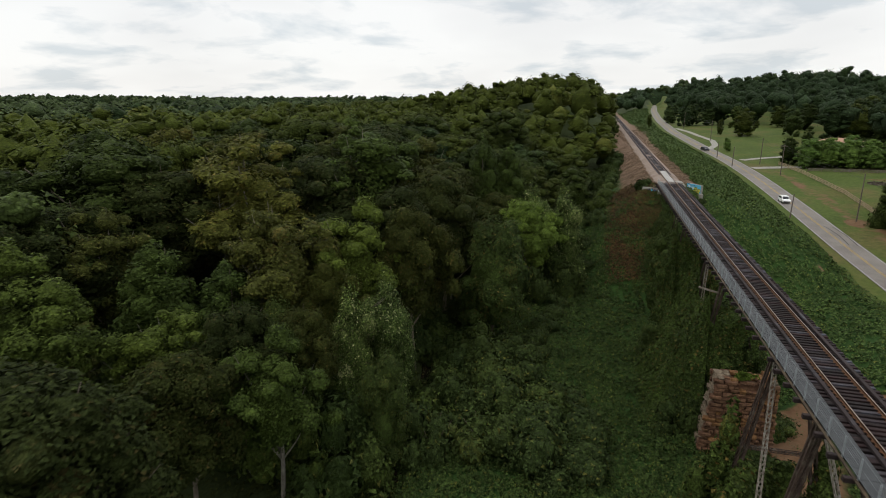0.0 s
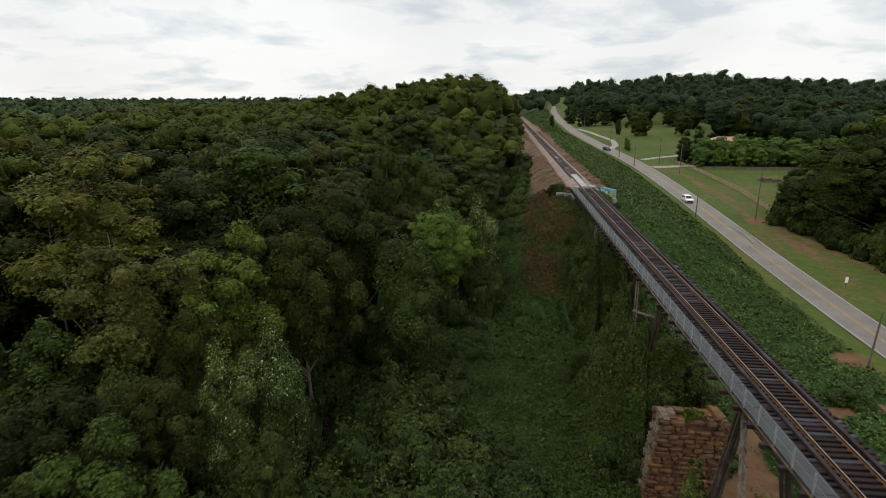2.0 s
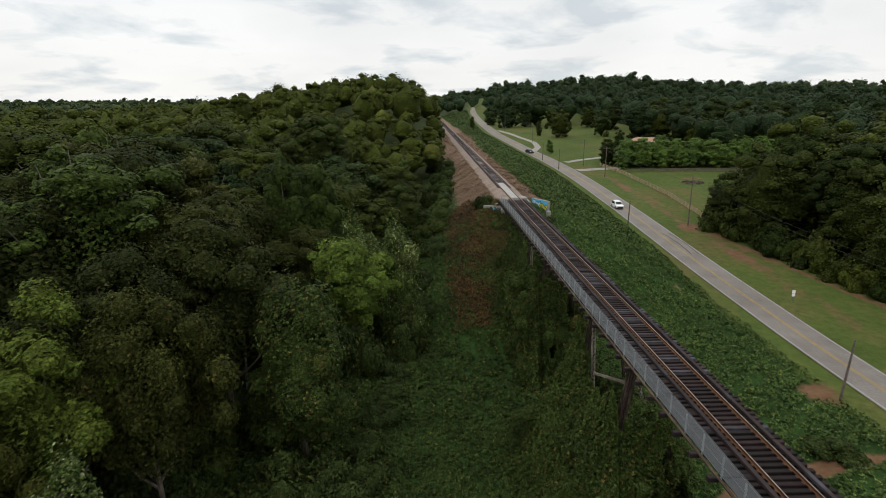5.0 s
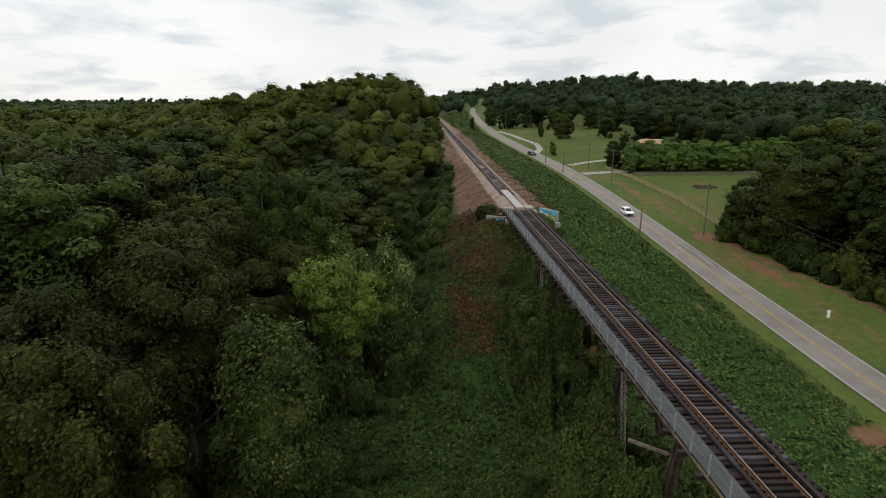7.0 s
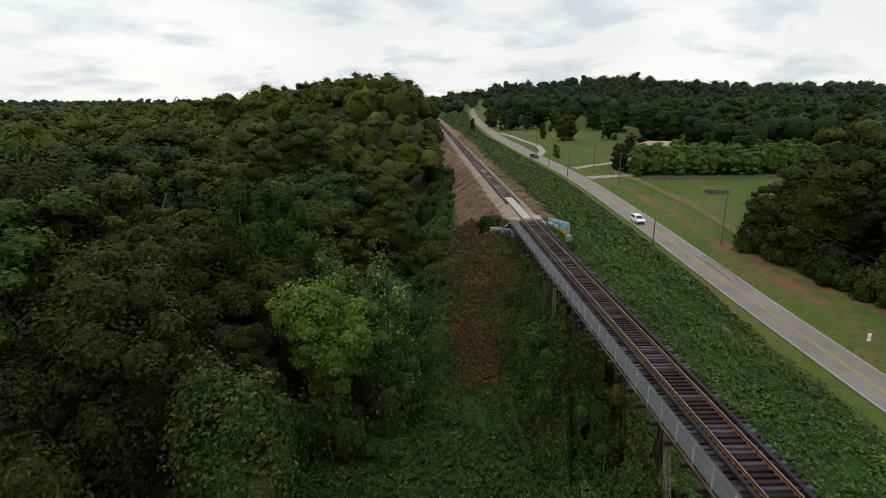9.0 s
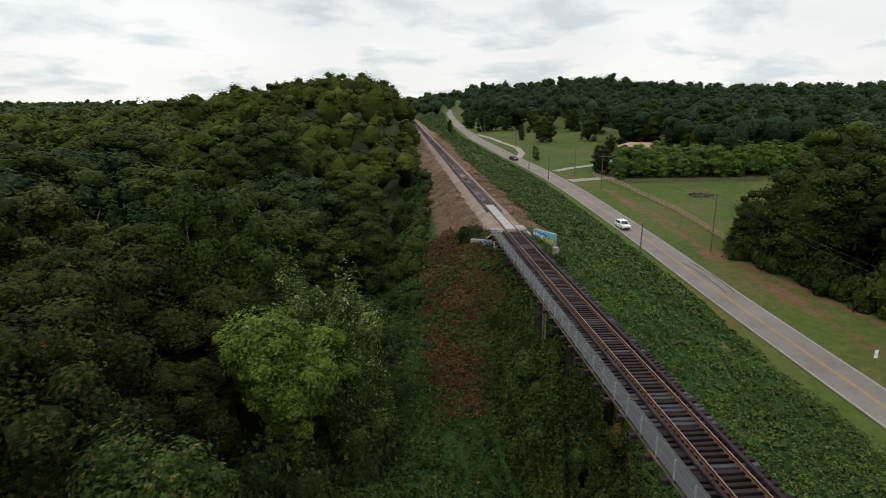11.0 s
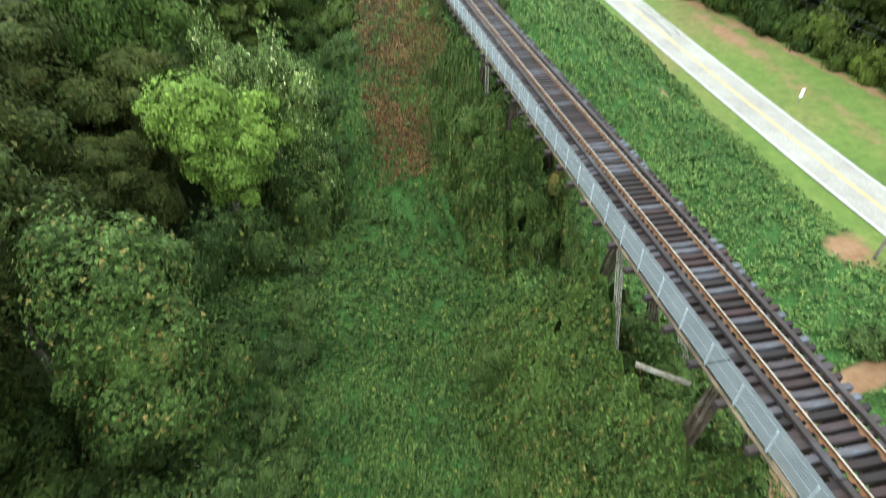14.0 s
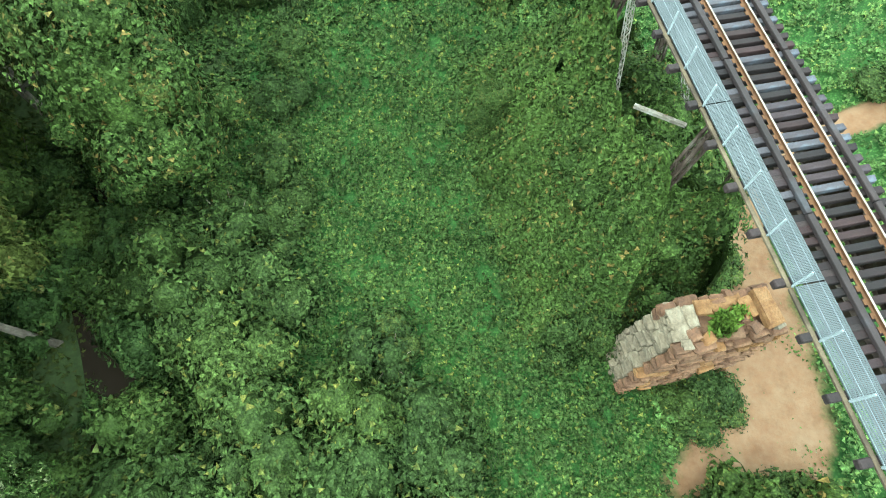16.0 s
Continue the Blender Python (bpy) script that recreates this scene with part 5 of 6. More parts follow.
    q = np.stack([gi[:-1, :-1], gi[1:, :-1], gi[1:, 1:], gi[:-1, 1:]], -1).reshape(-1, 4)
    mx, mw = gx_.ravel()[q].mean(1), gw_.ravel()[q].mean(1)
    q = q[(np.sin(mx * 2.2 + mw * 5) + np.sin(mx * 1.1 - mw * 8 + 2) < 1.35) & (mx > BX - 2.6 - 2.0 * (1 - mw))]
    vs.append(np.stack([gx_.ravel(), gy_.ravel() + 0.12, gz_.ravel()], -1))
    fs += [np.stack([q[:, 0], q[:, 1], q[:, 2]], -1) + count, np.stack([q[:, 0], q[:, 2], q[:, 3]], -1) + count]
    count += gx_.size
    n = int(7.6 * (top + reach) * per_area)
    x, w = rngv.uniform(BX - 4.6, BX + 3.0, n), rngv.uniform(0, 0.99, n)
    ok = (np.sin(x * 2.2 + w * 5) + np.sin(x * 1.1 - w * 8 + 2) < 1.35) & (x > BX - 2.8 - 2.0 * (1 - w))
    x, w = x[ok], w[ok]
    y, z = end_surface(x, w)
    nn = unit(np.stack([0.5 * np.sin(x * 3), -np.ones_like(x), 0.5 + 0.3 * np.sin(w * 9)], -1))
    v, f = leaf_cards(rngv, np.stack([x, y, z], -1) + nn * rngv.uniform(-0.05, 0.3, len(x))[:, None], nn, size, jitter=0.5)
    vs.append(v)
    fs.append(f + count)
    return tagged(new("vine_curtain", mesh_arrays("vine_curtain", np.concatenate(vs), np.concatenate(fs), leaf)), label, "vines")


drape(83.0, 107.5, [(83, 1.0), (85, 7.5), (86.5, 13), (88, 15.2), (90, 13.5), (92, 12.5), (95, 13.8), (98, 15.0), (102, 13.6), (107, 13.8)], ((-1, 1.9, 20.0), (1, 2.5, 10.0)), LEAF_VINE_OLD, "green vines hanging as curtains from a bridge tower", 0.21, 36.0, (87.2, 2.6, 13.5))
drape(57.0, 80.0, [(57.0, 2.5), (58.6, 9.5), (60.3, 13.4), (62, 11.8), (64, 11.0), (66, 12.0), (69.4, 15.2), (71, 12.5), (75, 6.5), (80, 0.4)], ((-1, 5.4, 20.0), (1, 2.6, 7.0)), LEAF_VINE_OLD, "yellowish green vines climbing a rusty bridge tower", 0.19, 42.0, (59.8, 2.8, 11.5))
for y0, y1, high in ((58.5, 73.5, 9.6), (85.5, 103.0, 10.8)):
    lumps = []
    for y in np.arange(y0, y1, 1.7):
        for x in (11.6, 13.4, 15.2, 17.0):
            fall = max(0.0, 1 - abs(y - (y0 + y1) / 2) / ((y1 - y0) / 2)) ** 0.35
            top = high * (0.35 + 0.65 * fall) * (1.0 - 0.03 * abs(x - 13.0)) + rngv.uniform(-1.4, 1.0)
            for z in np.arange(0.8, max(2.0, top), 2.6):
                r = rngv.uniform(1.0, 1.7)
                lumps.append(((x + rngv.normal(0, 0.4), y + rngv.normal(0, 0.5), z), (r, r, r * 1.2)))
            r = rngv.uniform(0.8, 1.4)
            lumps.append(((x + rngv.normal(0, 0.4), y + rngv.normal(0, 0.5), top), (r, r, r)))
    root = tagged(new("vine_thicket"), "thicket of green vines growing up through a bridge tower", "vines")
    v, f = clump_shape(rngv, lumps, 0.2, 22.0)
    leaves = new("foliage", mesh_arrays("foliage", v, f, LEAF_VINE_OLD))
    leaves.parent = root
    bm = bmesh.new()
    for c, r in lumps[::5]:
        tube(bm, [(c[0], c[1], -0.8), (c[0] + 0.3, c[1] - 0.2, c[2] * 0.5), c], [0.07, 0.05, 0.02], 5)
    part("stem_cluster", bm, BARK, root)
lumps = []
for x, y, z1, r, s in ((11.4, 42.6, 8.0, 0.9, 1.4), (12.4, 41.0, 5.0, 1.2, 1.0), (11.2, 38.5, 5.5, 1.1, 1.0), (13.6, 43.4, 4.2, 1.2, 0.6), (15.6, 43.0, 4.6, 1.2, 0.0), (17.8, 42.0, 7.0, 1.0, -1.0), (14.6, 39.0, 3.6, 1.4, 0.0), (18.2, 38.6, 4.2, 1.2, -0.6), (11.2, 34.0, 6.0, 1.1, 0.8), (14.2, 34.6, 4.0, 1.3, 0.0), (17.6, 34.0, 5.0, 1.1, -0.6), (15.8, 46.6, 2.6, 0.9, 0.0), (19.4, 46.0, 2.6, 0.9, 0.0)):
    lumps += curtain(x, y, float(land(x, y)) + 0.2, z1, r, s, 4)
vine_mass("vine_curtain", lumps, LEAF_VINE_OLD, "green vines round the feet of a bridge tower")

# ---- bushes in the valley ----
bush_kinds = []
for k in range(5):
    rb = np.random.default_rng(70 + k)
    ls = []
    for i in range(9):
        a, q = rb.uniform(0, 6.28), rb.uniform(0.2, 2.3)
        r = rb.uniform(0.9, 1.7)
        ls.append(((q * math.cos(a), q * math.sin(a), rb.uniform(0.3, 2.2) * (1.15 - q / 3)), (r, r, r * 0.8)))
    v, f = clump_shape(rb, ls, 0.19, 28.0, top_only=-0.2)
    bush_kinds.append(mesh_arrays("bush", v, f, LEAF_BUSH))


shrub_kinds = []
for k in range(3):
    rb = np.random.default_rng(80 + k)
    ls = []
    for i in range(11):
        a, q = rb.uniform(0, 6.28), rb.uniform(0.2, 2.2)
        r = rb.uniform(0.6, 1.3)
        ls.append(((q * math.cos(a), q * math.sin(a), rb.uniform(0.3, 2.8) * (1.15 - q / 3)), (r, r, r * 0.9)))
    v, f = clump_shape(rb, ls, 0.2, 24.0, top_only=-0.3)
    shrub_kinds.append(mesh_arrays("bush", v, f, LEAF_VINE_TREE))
far_bush = []
for k in range(2):
    rb = np.random.default_rng(90 + k)
    ls = []
    for i in range(9):
        a, q = rb.uniform(0, 6.28), rb.uniform(0.2, 2.3)
        r = rb.uniform(0.9, 1.7)
        ls.append(((q * math.cos(a), q * math.sin(a), rb.uniform(0.3, 2.2) * (1.15 - q / 3)), (r, r, r * 0.8)))
    v, f = clump_shape(rb, ls, 0.28, 9.0, top_only=-0.2)
    far_bush.append(mesh_arrays("bush", v, f, LEAF_MID if k else LEAF_VINE_TREE))


def bush(x, y, s, h=1.0, kind=None):
    k = int(rngv.integers(5)) if kind is None else kind
    root = new("vine_bush")
    root.matrix_basis = Matrix.LocRotScale((x, y, float(land(x, y)) - 0.15), Euler((0, 0, rngv.uniform(0, 6.28))), (s, s, s * h))
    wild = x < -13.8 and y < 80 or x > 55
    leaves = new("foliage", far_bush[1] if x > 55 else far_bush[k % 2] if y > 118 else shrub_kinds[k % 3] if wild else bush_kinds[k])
    leaves.parent = root
    stems = new("stem_cluster", stem_mesh)
    stems.parent = root
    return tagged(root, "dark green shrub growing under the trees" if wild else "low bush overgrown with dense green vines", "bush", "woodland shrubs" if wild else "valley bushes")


_bm = bmesh.new()
for k in range(6):
    a = k * 1.05
    tube(_bm, [(0.1 * math.cos(a), 0.1 * math.sin(a), -0.2), (0.5 * math.cos(a), 0.5 * math.sin(a), 0.8), (1.2 * math.cos(a), 1.2 * math.sin(a), 1.7)], [0.05, 0.035, 0.015], 5)
stem_mesh = bpy.data.meshes.new("stems")
_bm.to_mesh(stem_mesh)
_bm.free()
stem_mesh.materials.append(BARK)


def snag(x, y, z0, h, seed):
    """A dead tree with bare pale limbs."""
    r = random.Random(seed)
    root = tagged(new("dead_tree"), "dead tree with bare pale grey limbs among green crowns", "tree", "dead trees")
    root.matrix_basis = pose(x, y, z0)
    bm = bmesh.new()
    tube(bm, [(0, 0, -0.5), (0.3, 0.2, h * 0.5), (0.1, 0.5, h)], [0.17, 0.11, 0.02], 6)
    part("trunk", bm, BARK_PALE, root)
    for k in range(9):
        zb = h * r.uniform(0.45, 0.95)
        a, ln = r.uniform(0, 6.28), r.uniform(1.2, 3.2)
        p = Vector((0.25, 0.3, zb))
        q = p + Vector((math.cos(a) * ln * 0.5, math.sin(a) * ln * 0.5, ln * 0.2))
        e = q + Vector((math.cos(a + 0.4) * ln * 0.5, math.sin(a + 0.4) * ln * 0.5, ln * r.uniform(0.1, 0.5)))
        bm = bmesh.new()
        tube(bm, [p, q, e], [0.045, 0.03, 0.01], 5)
        f = q + Vector((math.cos(a - 0.7) * ln * 0.4, math.sin(a - 0.7) * ln * 0.4, ln * 0.25))
        tube(bm, [q, (q + f) / 2, f], [0.035, 0.025, 0.01], 4)
        part("limb", bm, BARK_PALE, root)


for k, (x, y, h) in enumerate(((-22.5, 50.5, 13.0), (-27.0, 74.0, 20.0), (-22.0, 86.0, 21.0), (-33.0, 92.0, 23.0), (-46.0, 60.0, 21.0))):
    snag(x, y, float(land(x, y)), h, k)


for x, y, s, h in ((-1.2, 57.5, 1.15, 1.1), (0.2, 52.0, 1.35, 1.0), (-4.8, 50.5, 1.4, 1.2), (-3.4, 54.2, 1.2, 1.3), (-8.2, 63.6, 1.2, 1.2), (-9.2, 58.5, 1.3, 1.2), (-6.6, 67.5, 0.9, 1.0), (-9.6, 68.0, 1.2, 1.4), (-6.8, 72.2, 0.9, 1.1), (-11.8, 61.5, 1.3, 1.5), (-8.5, 53.5, 1.4, 1.2), (-12.5, 52.5, 1.4, 1.4), (-13.0, 66.5, 1.3, 1.6), (-9.0, 47.5, 1.5, 1.2), (-4.0, 46.0, 1.4, 1.1), (0.5, 46.5, 1.2, 0.9), (-13.5, 46.0, 1.5, 1.5), (-6.6, 77.5, 0.9, 1.0), (-5.0, 82.5, 0.8, 1.0), (-4.2, 87.5, 0.9, 1.1), (-5.6, 92.5, 0.9, 1.2), (-2.6, 96.5, 0.8, 1.2), (-2.2, 102.0, 0.9, 1.2), (-1.2, 108.0, 0.9, 1.3), (0.2, 114.0, 0.9, 1.3), (1.2, 121.0, 0.9, 1.3), (2.4, 128.0, 0.9, 1.2), (3.0, 135.0, 0.9, 1.2), (3.8, 143.0, 0.8, 1.2), (4.2, 150.0, 0.8, 1.2), (9.2, 121.5, 0.6, 1.5), (5.2, 160, 0.8, 1.3), (5.8, 170, 0.8, 1.3), (6.3, 180, 0.8, 1.3), (6.6, 190, 0.8, 1.3), (13.4, 58.4, 0.7, 1.2), (13.0, 60.4, 0.9, 1.9), (14.9, 58.6, 0.8, 1.8), (16.4, 58.8, 0.8, 1.6), (14.6, 51.9, 0.7, 1.0), (16.3, 52.4, 0.75, 1.0), (17.2, 51.2, 0.55, 0.8), (15.4, 50.6, 0.5, 0.8), (18.4, 57.6, 0.5, 1.2), (13.0, 44.6, 0.8, 1.2), (15.4, 45.4, 0.75, 1.1), (12.0, 41.2, 0.9, 1.2), (14.6, 39.6, 0.9, 1.1), (17.2, 42.2, 0.9, 1.2), (18.4, 45.6, 0.7, 1.1), (16.4, 36.6, 0.9, 1.2), (9.6, 57.4, 0.8, 1.7), (11.0, 56.9, 0.75, 1.9), (10.2, 59.0, 0.9, 2.2), (12.2, 56.8, 0.7, 1.8), (12.6, 36.8, 0.9, 1.2), (20.2, 40.2, 0.9, 1.1), (20, 59, 0.9, 1.0), (22.5, 72, 0.8, 0.9), (38, 70, 0.9, 0.8), (-16.5, 64.5, 1.0, 1.0), (-23.0, 61.0, 1.1, 1.5), (-22, 54.5, 1.2, 1.5), (-17, 47.5, 1.2, 1.2), (-18, 52.8, 1.0, 1.0), (-26, 57.5, 1.2, 1.5), (-24.5, 66.5, 1.2, 1.5), (-19.5, 69.5, 1.1, 1.4), (-15.0, 70.5, 1.1, 1.3), (-27, 51.5, 1.3, 1.4), (-14.6, 56.5, 1.2, 1.3), (-21.5, 65.5, 1.2, 1.4), (-25, 63, 1.3, 1.6), (-14.5, 60.8, 1.1, 1.4), (-22.5, 49.5, 1.2, 1.4), (-29, 60.5, 1.4, 1.8), (-20.5, 67.6, 1.1, 1.4), (-15.6, 49.8, 1.2, 1.3), (-23.5, 58.0, 1.0, 1.3), (-28.5, 65.5, 1.4, 1.8), (-15.5, 67.5, 1.1, 1.5), (-21.8, 63.8, 1.2, 1.2), (-20.4, 67.0, 1.2, 1.0), (-23.1, 71.7, 1.3, 1.5), (-18.6, 65.6, 1.1, 1.0), (-9.6, 90.0, 1.2, 1.9), (-8.2, 93.6, 1.0, 1.6), (-12.2, 89.2, 1.3, 2.0), (-22.2, 58.8, 1.2, 1.3), (-19.2, 54.2, 1.1, 1.1), (-23.8, 76.1, 1.4, 1.6), (-21.0, 73.5, 1.2, 1.3), (-17.5, 76.0, 1.3, 1.5), (-25.5, 54.0, 1.3, 1.4), (-21.0, 41.0, 1.5, 1.6), (-24.0, 38.5, 1.5, 1.7), (-27.0, 41.5, 1.6, 1.8), (-30.5, 42.0, 1.6, 1.8), (-32.0, 38.5, 1.6, 1.9), (-24.5, 45.8, 1.4, 1.6), (-28.5, 47.5, 1.5, 1.7), (-33.0, 44.0, 1.6, 1.8), (-20.0, 37.0, 1.5, 1.5), (-17.5, 39.5, 1.4, 1.4), (-36.5, 40.0, 1.6, 1.9), (-31.5, 50.0, 1.5, 1.8), (-38.0, 47.5, 1.6, 2.0), (-30.0, 56.0, 1.3, 1.5), (-4.2, 94.6, 1.2, 2.2), (-6.2, 99.0, 1.3, 2.4)):
    bush(x, y, s, h)
for k, y in enumerate(np.arange(66.0, 149.0, 2.6)):
    bush(float(wood_foot(y)) + 1.9 + rngv.uniform(-0.5, 0.8), float(y), rngv.uniform(0.9, 1.35), rngv.uniform(1.2, 1.9))
bush(BX + 3.3, ABUT - 2.6, 0.5, 1.0, 4)
bush(BX + 4.8, ABUT - 3.6, 0.55, 1.0, 4)
bush(BX + 2.6, ABUT - 4.5, 0.5, 0.9, 4)
bush(BX - 4.3, ABUT + 2.6, 0.4, 1.3, 4)
for k in range(26):
    x, y = rngv.uniform(-1, 7), rngv.uniform(120, 300)
    x = float(edge_x(y)) + rngv.uniform(-1.0, 1.5)
    bush(x, y, 0.9, 1.3, 3)

# ---- ground cover ----
def vines_on_ground(name, leaf, n, x0, x1, y0, y1, size, keep, label, lift=0.35, kind="stuff", long=1.2, tuft=0.0):
    r = np.random.default_rng(abs(int(x0 * 7 + y0 * 13 + n)) + 1)
    x, y = r.uniform(x0, x1, n), r.uniform(y0, y1, n)
    dome, ox, oy = 0.0, 0.0, 0.0
    if tuft:
        # eight leaves to a tuft, a low dome each
        m = n // 8
        own = r.integers(0, m, n)
        a, q = r.uniform(0, 6.28, n), np.sqrt(r.uniform(0, 1, n))
        ox, oy = q * np.cos(a), q * np.sin(a)
        reach = tuft * r.uniform(0.6, 1.35, m)[own]
        x, y = x[own] + ox * reach, y[own] + oy * reach
        dome = reach * 0.85 * (1 - q * q) + r.uniform(-0.1, 0.12, m)[own]
    k = keep(x, y) > r.uniform(0, 1, n)
    x, y = x[k], y[k]
    if tuft:
        dome, ox, oy = dome[k], ox[k], oy[k]
    e = 0.4
    z = land(x, y)
    nx, ny = (land(x + e, y) - z) / e, (land(x, y + e) - z) / e
    hump = 0.5 + 0.5 * waves(x, y, 1.1, 2) + 0.25 * waves(x, y, 2.7, 5)
    nh = 0.8
    hx = (waves(x + 0.1, y, 1.1, 2) - waves(x, y, 1.1, 2)) * 5 * nh
    hy = (waves(x, y + 0.1, 1.1, 2) - waves(x, y, 1.1, 2)) * 5 * nh
    c = np.stack([x, y, z + 0.05 + lift * np.clip(hump, 0, 1.4) + dome + r.uniform(-0.06, 0.06, len(x))], -1)
    v, f = leaf_cards(r, c, np.stack([-nx - hx + 0.9 * ox, -ny - hy + 0.9 * oy, np.ones_like(x)], -1), size, jitter=0.4, long=long)
    return tagged(new(name, mesh_arrays(name, v, f, leaf)), label, "vines", kind=kind)


def straw_part(x, y):
    return cover(x, y)[2] * 0.9


def brown_part(x, y):
    return np.clip(np.maximum(patch(x, y, 6.2, 111, 3.4, 19.0, 0.0), patch(x, y, 10.5, 113, 4.0, 9.0) * 0.62) * 2.2, 0, 1) * np.clip(0.85 + 0.7 * waves(x, y, 0.9, 1), 0.55, 1)


def valley_part(x, y):
    c = cover(x, y)
    bare = np.clip((c[1] - 0.32) * 4, 0, 1)
    path = np.clip(1.2 - np.abs(x - np.interp(y, [80, 86, 92, 98], [10.4, 10.0, 9.5, 9.0])) / 0.6, 0, 1) * ((y > 84) & (y < 97))
    inside = (x > edge_x(y) - 6) & (x < np.where(y < ABUT, 46, 9.5)) & ((x < BX - 3.3) | (y < ABUT + 0.5))
    thick = np.where(y > 118, step01(-x, -6.5, -4.0) * 0.6, 1.0)
    return inside * (1 - bare) * (1 - path) * thick * (1 - 0.93 * brown_part(x, y))


def bank_part(x, y):
    c = cover(x, y)
    bare = np.clip((c[1] - 0.32) * 4, 0, 1)
    rx = road_x(y)
    return ((x > BX + np.where(y < ABUT, -2, 6.0 + 1.2 * waves(x, y, 0.5))) & (x < rx - 6.0 + 0.5 * waves(x, y, 0.8))) * (1 - bare)


CARPET = "carpet of broad green vine leaves over the ground"
vines_on_ground("vine_carpet", LEAF_VINE, 150000, -24, 17, 38, 78, 0.19, valley_part, CARPET, tuft=0.3)
vines_on_ground("vine_carpet", LEAF_VINE, 60000, -14, 17, 78, 122, 0.27, valley_part, CARPET, tuft=0.42)
vines_on_ground("vine_carpet", LEAF_VINE, 6000, -6, 9, 122, 200, 0.4, valley_part, CARPET)
vines_on_ground("dry_vine_carpet", LEAF_BROWN, 52000, -1, 15, 98, 132, 0.26, brown_part, "dry brown vines over the embankment's slope")
vines_on_ground("vine_carpet", LEAF_VINE_OLD, 16000, 4, 15, 96, 122, 0.26, lambda x, y: step01(x, 6.5, 9.5) * (y < ABUT + 1.5) * 0.6, "olive vine leaves over the slope below the abutment")
vines_on_ground("dry_grass", LEAF_STRAW, 150000, 4, 24, 116, 190, 0.075, straw_part, "dry reddish brown grass on the railway embankment", 0.16, long=4.0)
vines_on_ground("dry_grass", LEAF_STRAW, 30000, 4, 24, 190, 330, 0.13, straw_part, "dry reddish brown grass on the railway embankment", 0.16, long=3.5)
vines_on_ground("vine_carpet", LEAF_BANK, 110000, 13, 48, 30, 118, 0.24, bank_part, CARPET, 0.45, tuft=0.36)
vines_on_ground("vine_carpet", LEAF_BANK, 80000, 19, 50, 118, 220, 0.28, bank_part, CARPET, 0.5, tuft=0.45)
vines_on_ground("vine_carpet", LEAF_BANK, 26000, 19, 46, 220, 420, 0.55, bank_part, CARPET, 0.5)
vines_on_ground("vine_carpet", LEAF_BANK, 14000, 19, 60, 420, 700, 0.95, bank_part, CARPET, 0.6)

vines_on_ground("undergrowth", LEAF_FOREST, 26000, -42, -11, 30, 96, 0.26, lambda x, y: (x < edge_x(y) - 3) * np.clip(0.75 + 0.5 * waves(x, y, 0.6, 2), 0, 1), "dark low undergrowth on the forest floor", 0.3)
vines_on_ground("track_weeds", LEAF_VINE, 26000, 4, 30, 30, 72, 0.12, lambda x, y: (track_line(x, y) > 0.2) * np.clip(1.1 * waves(x, y, 0.9, 3) + 0.6 * waves(x, y, 2.7, 1) - 0.12, 0.006, 0.8), "low weeds growing on the sandy track", 0.12)

# ---- stream ----
WATER, _, _, _ob = material("dark_water", 0.2, spec=0.15)
_ob.inputs["Base Color"].default_value = (0.014, 0.010, 0.007, 1)
wy = np.arange(36, 97, 2.0)
wx = -19 - 3 * np.sin(wy * 0.09)
wv = np.stack([np.stack([wx + o, wy, np.full_like(wy, -0.85)], -1) for o in (-3.0, 3.0)], 1)
wi = np.arange(len(wy) * 2).reshape(-1, 2)
tagged(new("stream", mesh_arrays("stream", wv.reshape(-1, 3), np.stack([wi[:-1, 0], wi[:-1, 1], wi[1:, 1], wi[1:, 0]], -1), WATER)), "dark brown stream under the trees", "water", kind="structure")

# ---- a burnt heap of brush in the field ----
rh = np.random.default_rng(6)
hn = 260
ha, hq = rh.uniform(0, 6.28, hn), 3.4 * np.sqrt(rh.uniform(0, 1, hn))
hx_, hy_ = 81.0 + hq * np.cos(ha), 192.0 + 0.7 * hq * np.sin(ha)
v, f = leaf_cards(rh, np.stack([hx_, hy_, land(hx_, hy_) + rh.uniform(0.05, 0.5, hn) * (1 - hq / 4)], -1), np.tile([0.0, 0.0, 1.0], (hn, 1)), 0.4, jitter=0.8, long=3.0)
tagged(new("brush_heap", mesh_arrays("brush_heap", v, f, BARK)), "flat dark heap of burnt brush on the grass", "brush heap")

# ---- tyre marks ----
RUBBER = mottled("rubber_mark", [(0.3, (0.035, 0.033, 0.032)), (0.7, (0.075, 0.07, 0.066))], 0.8, 9.0, bump=0.05)
for off in (0.0, 1.45):
    ys_ = np.arange(127.0, 141.0, 0.7)
    xs_ = lambda y, o=off: np.interp(y, [127, 129, 134, 138.5, 141], [50.3, 50.5, 50.7, 50.4, 49.9]) + o
    tagged(new("tyre_mark", ribbon("tyre_mark", ys_, xs_, -0.11, 0.11, 0.05, RUBBER)), "dark curved tyre mark on the road", "tyre mark", kind="structure")

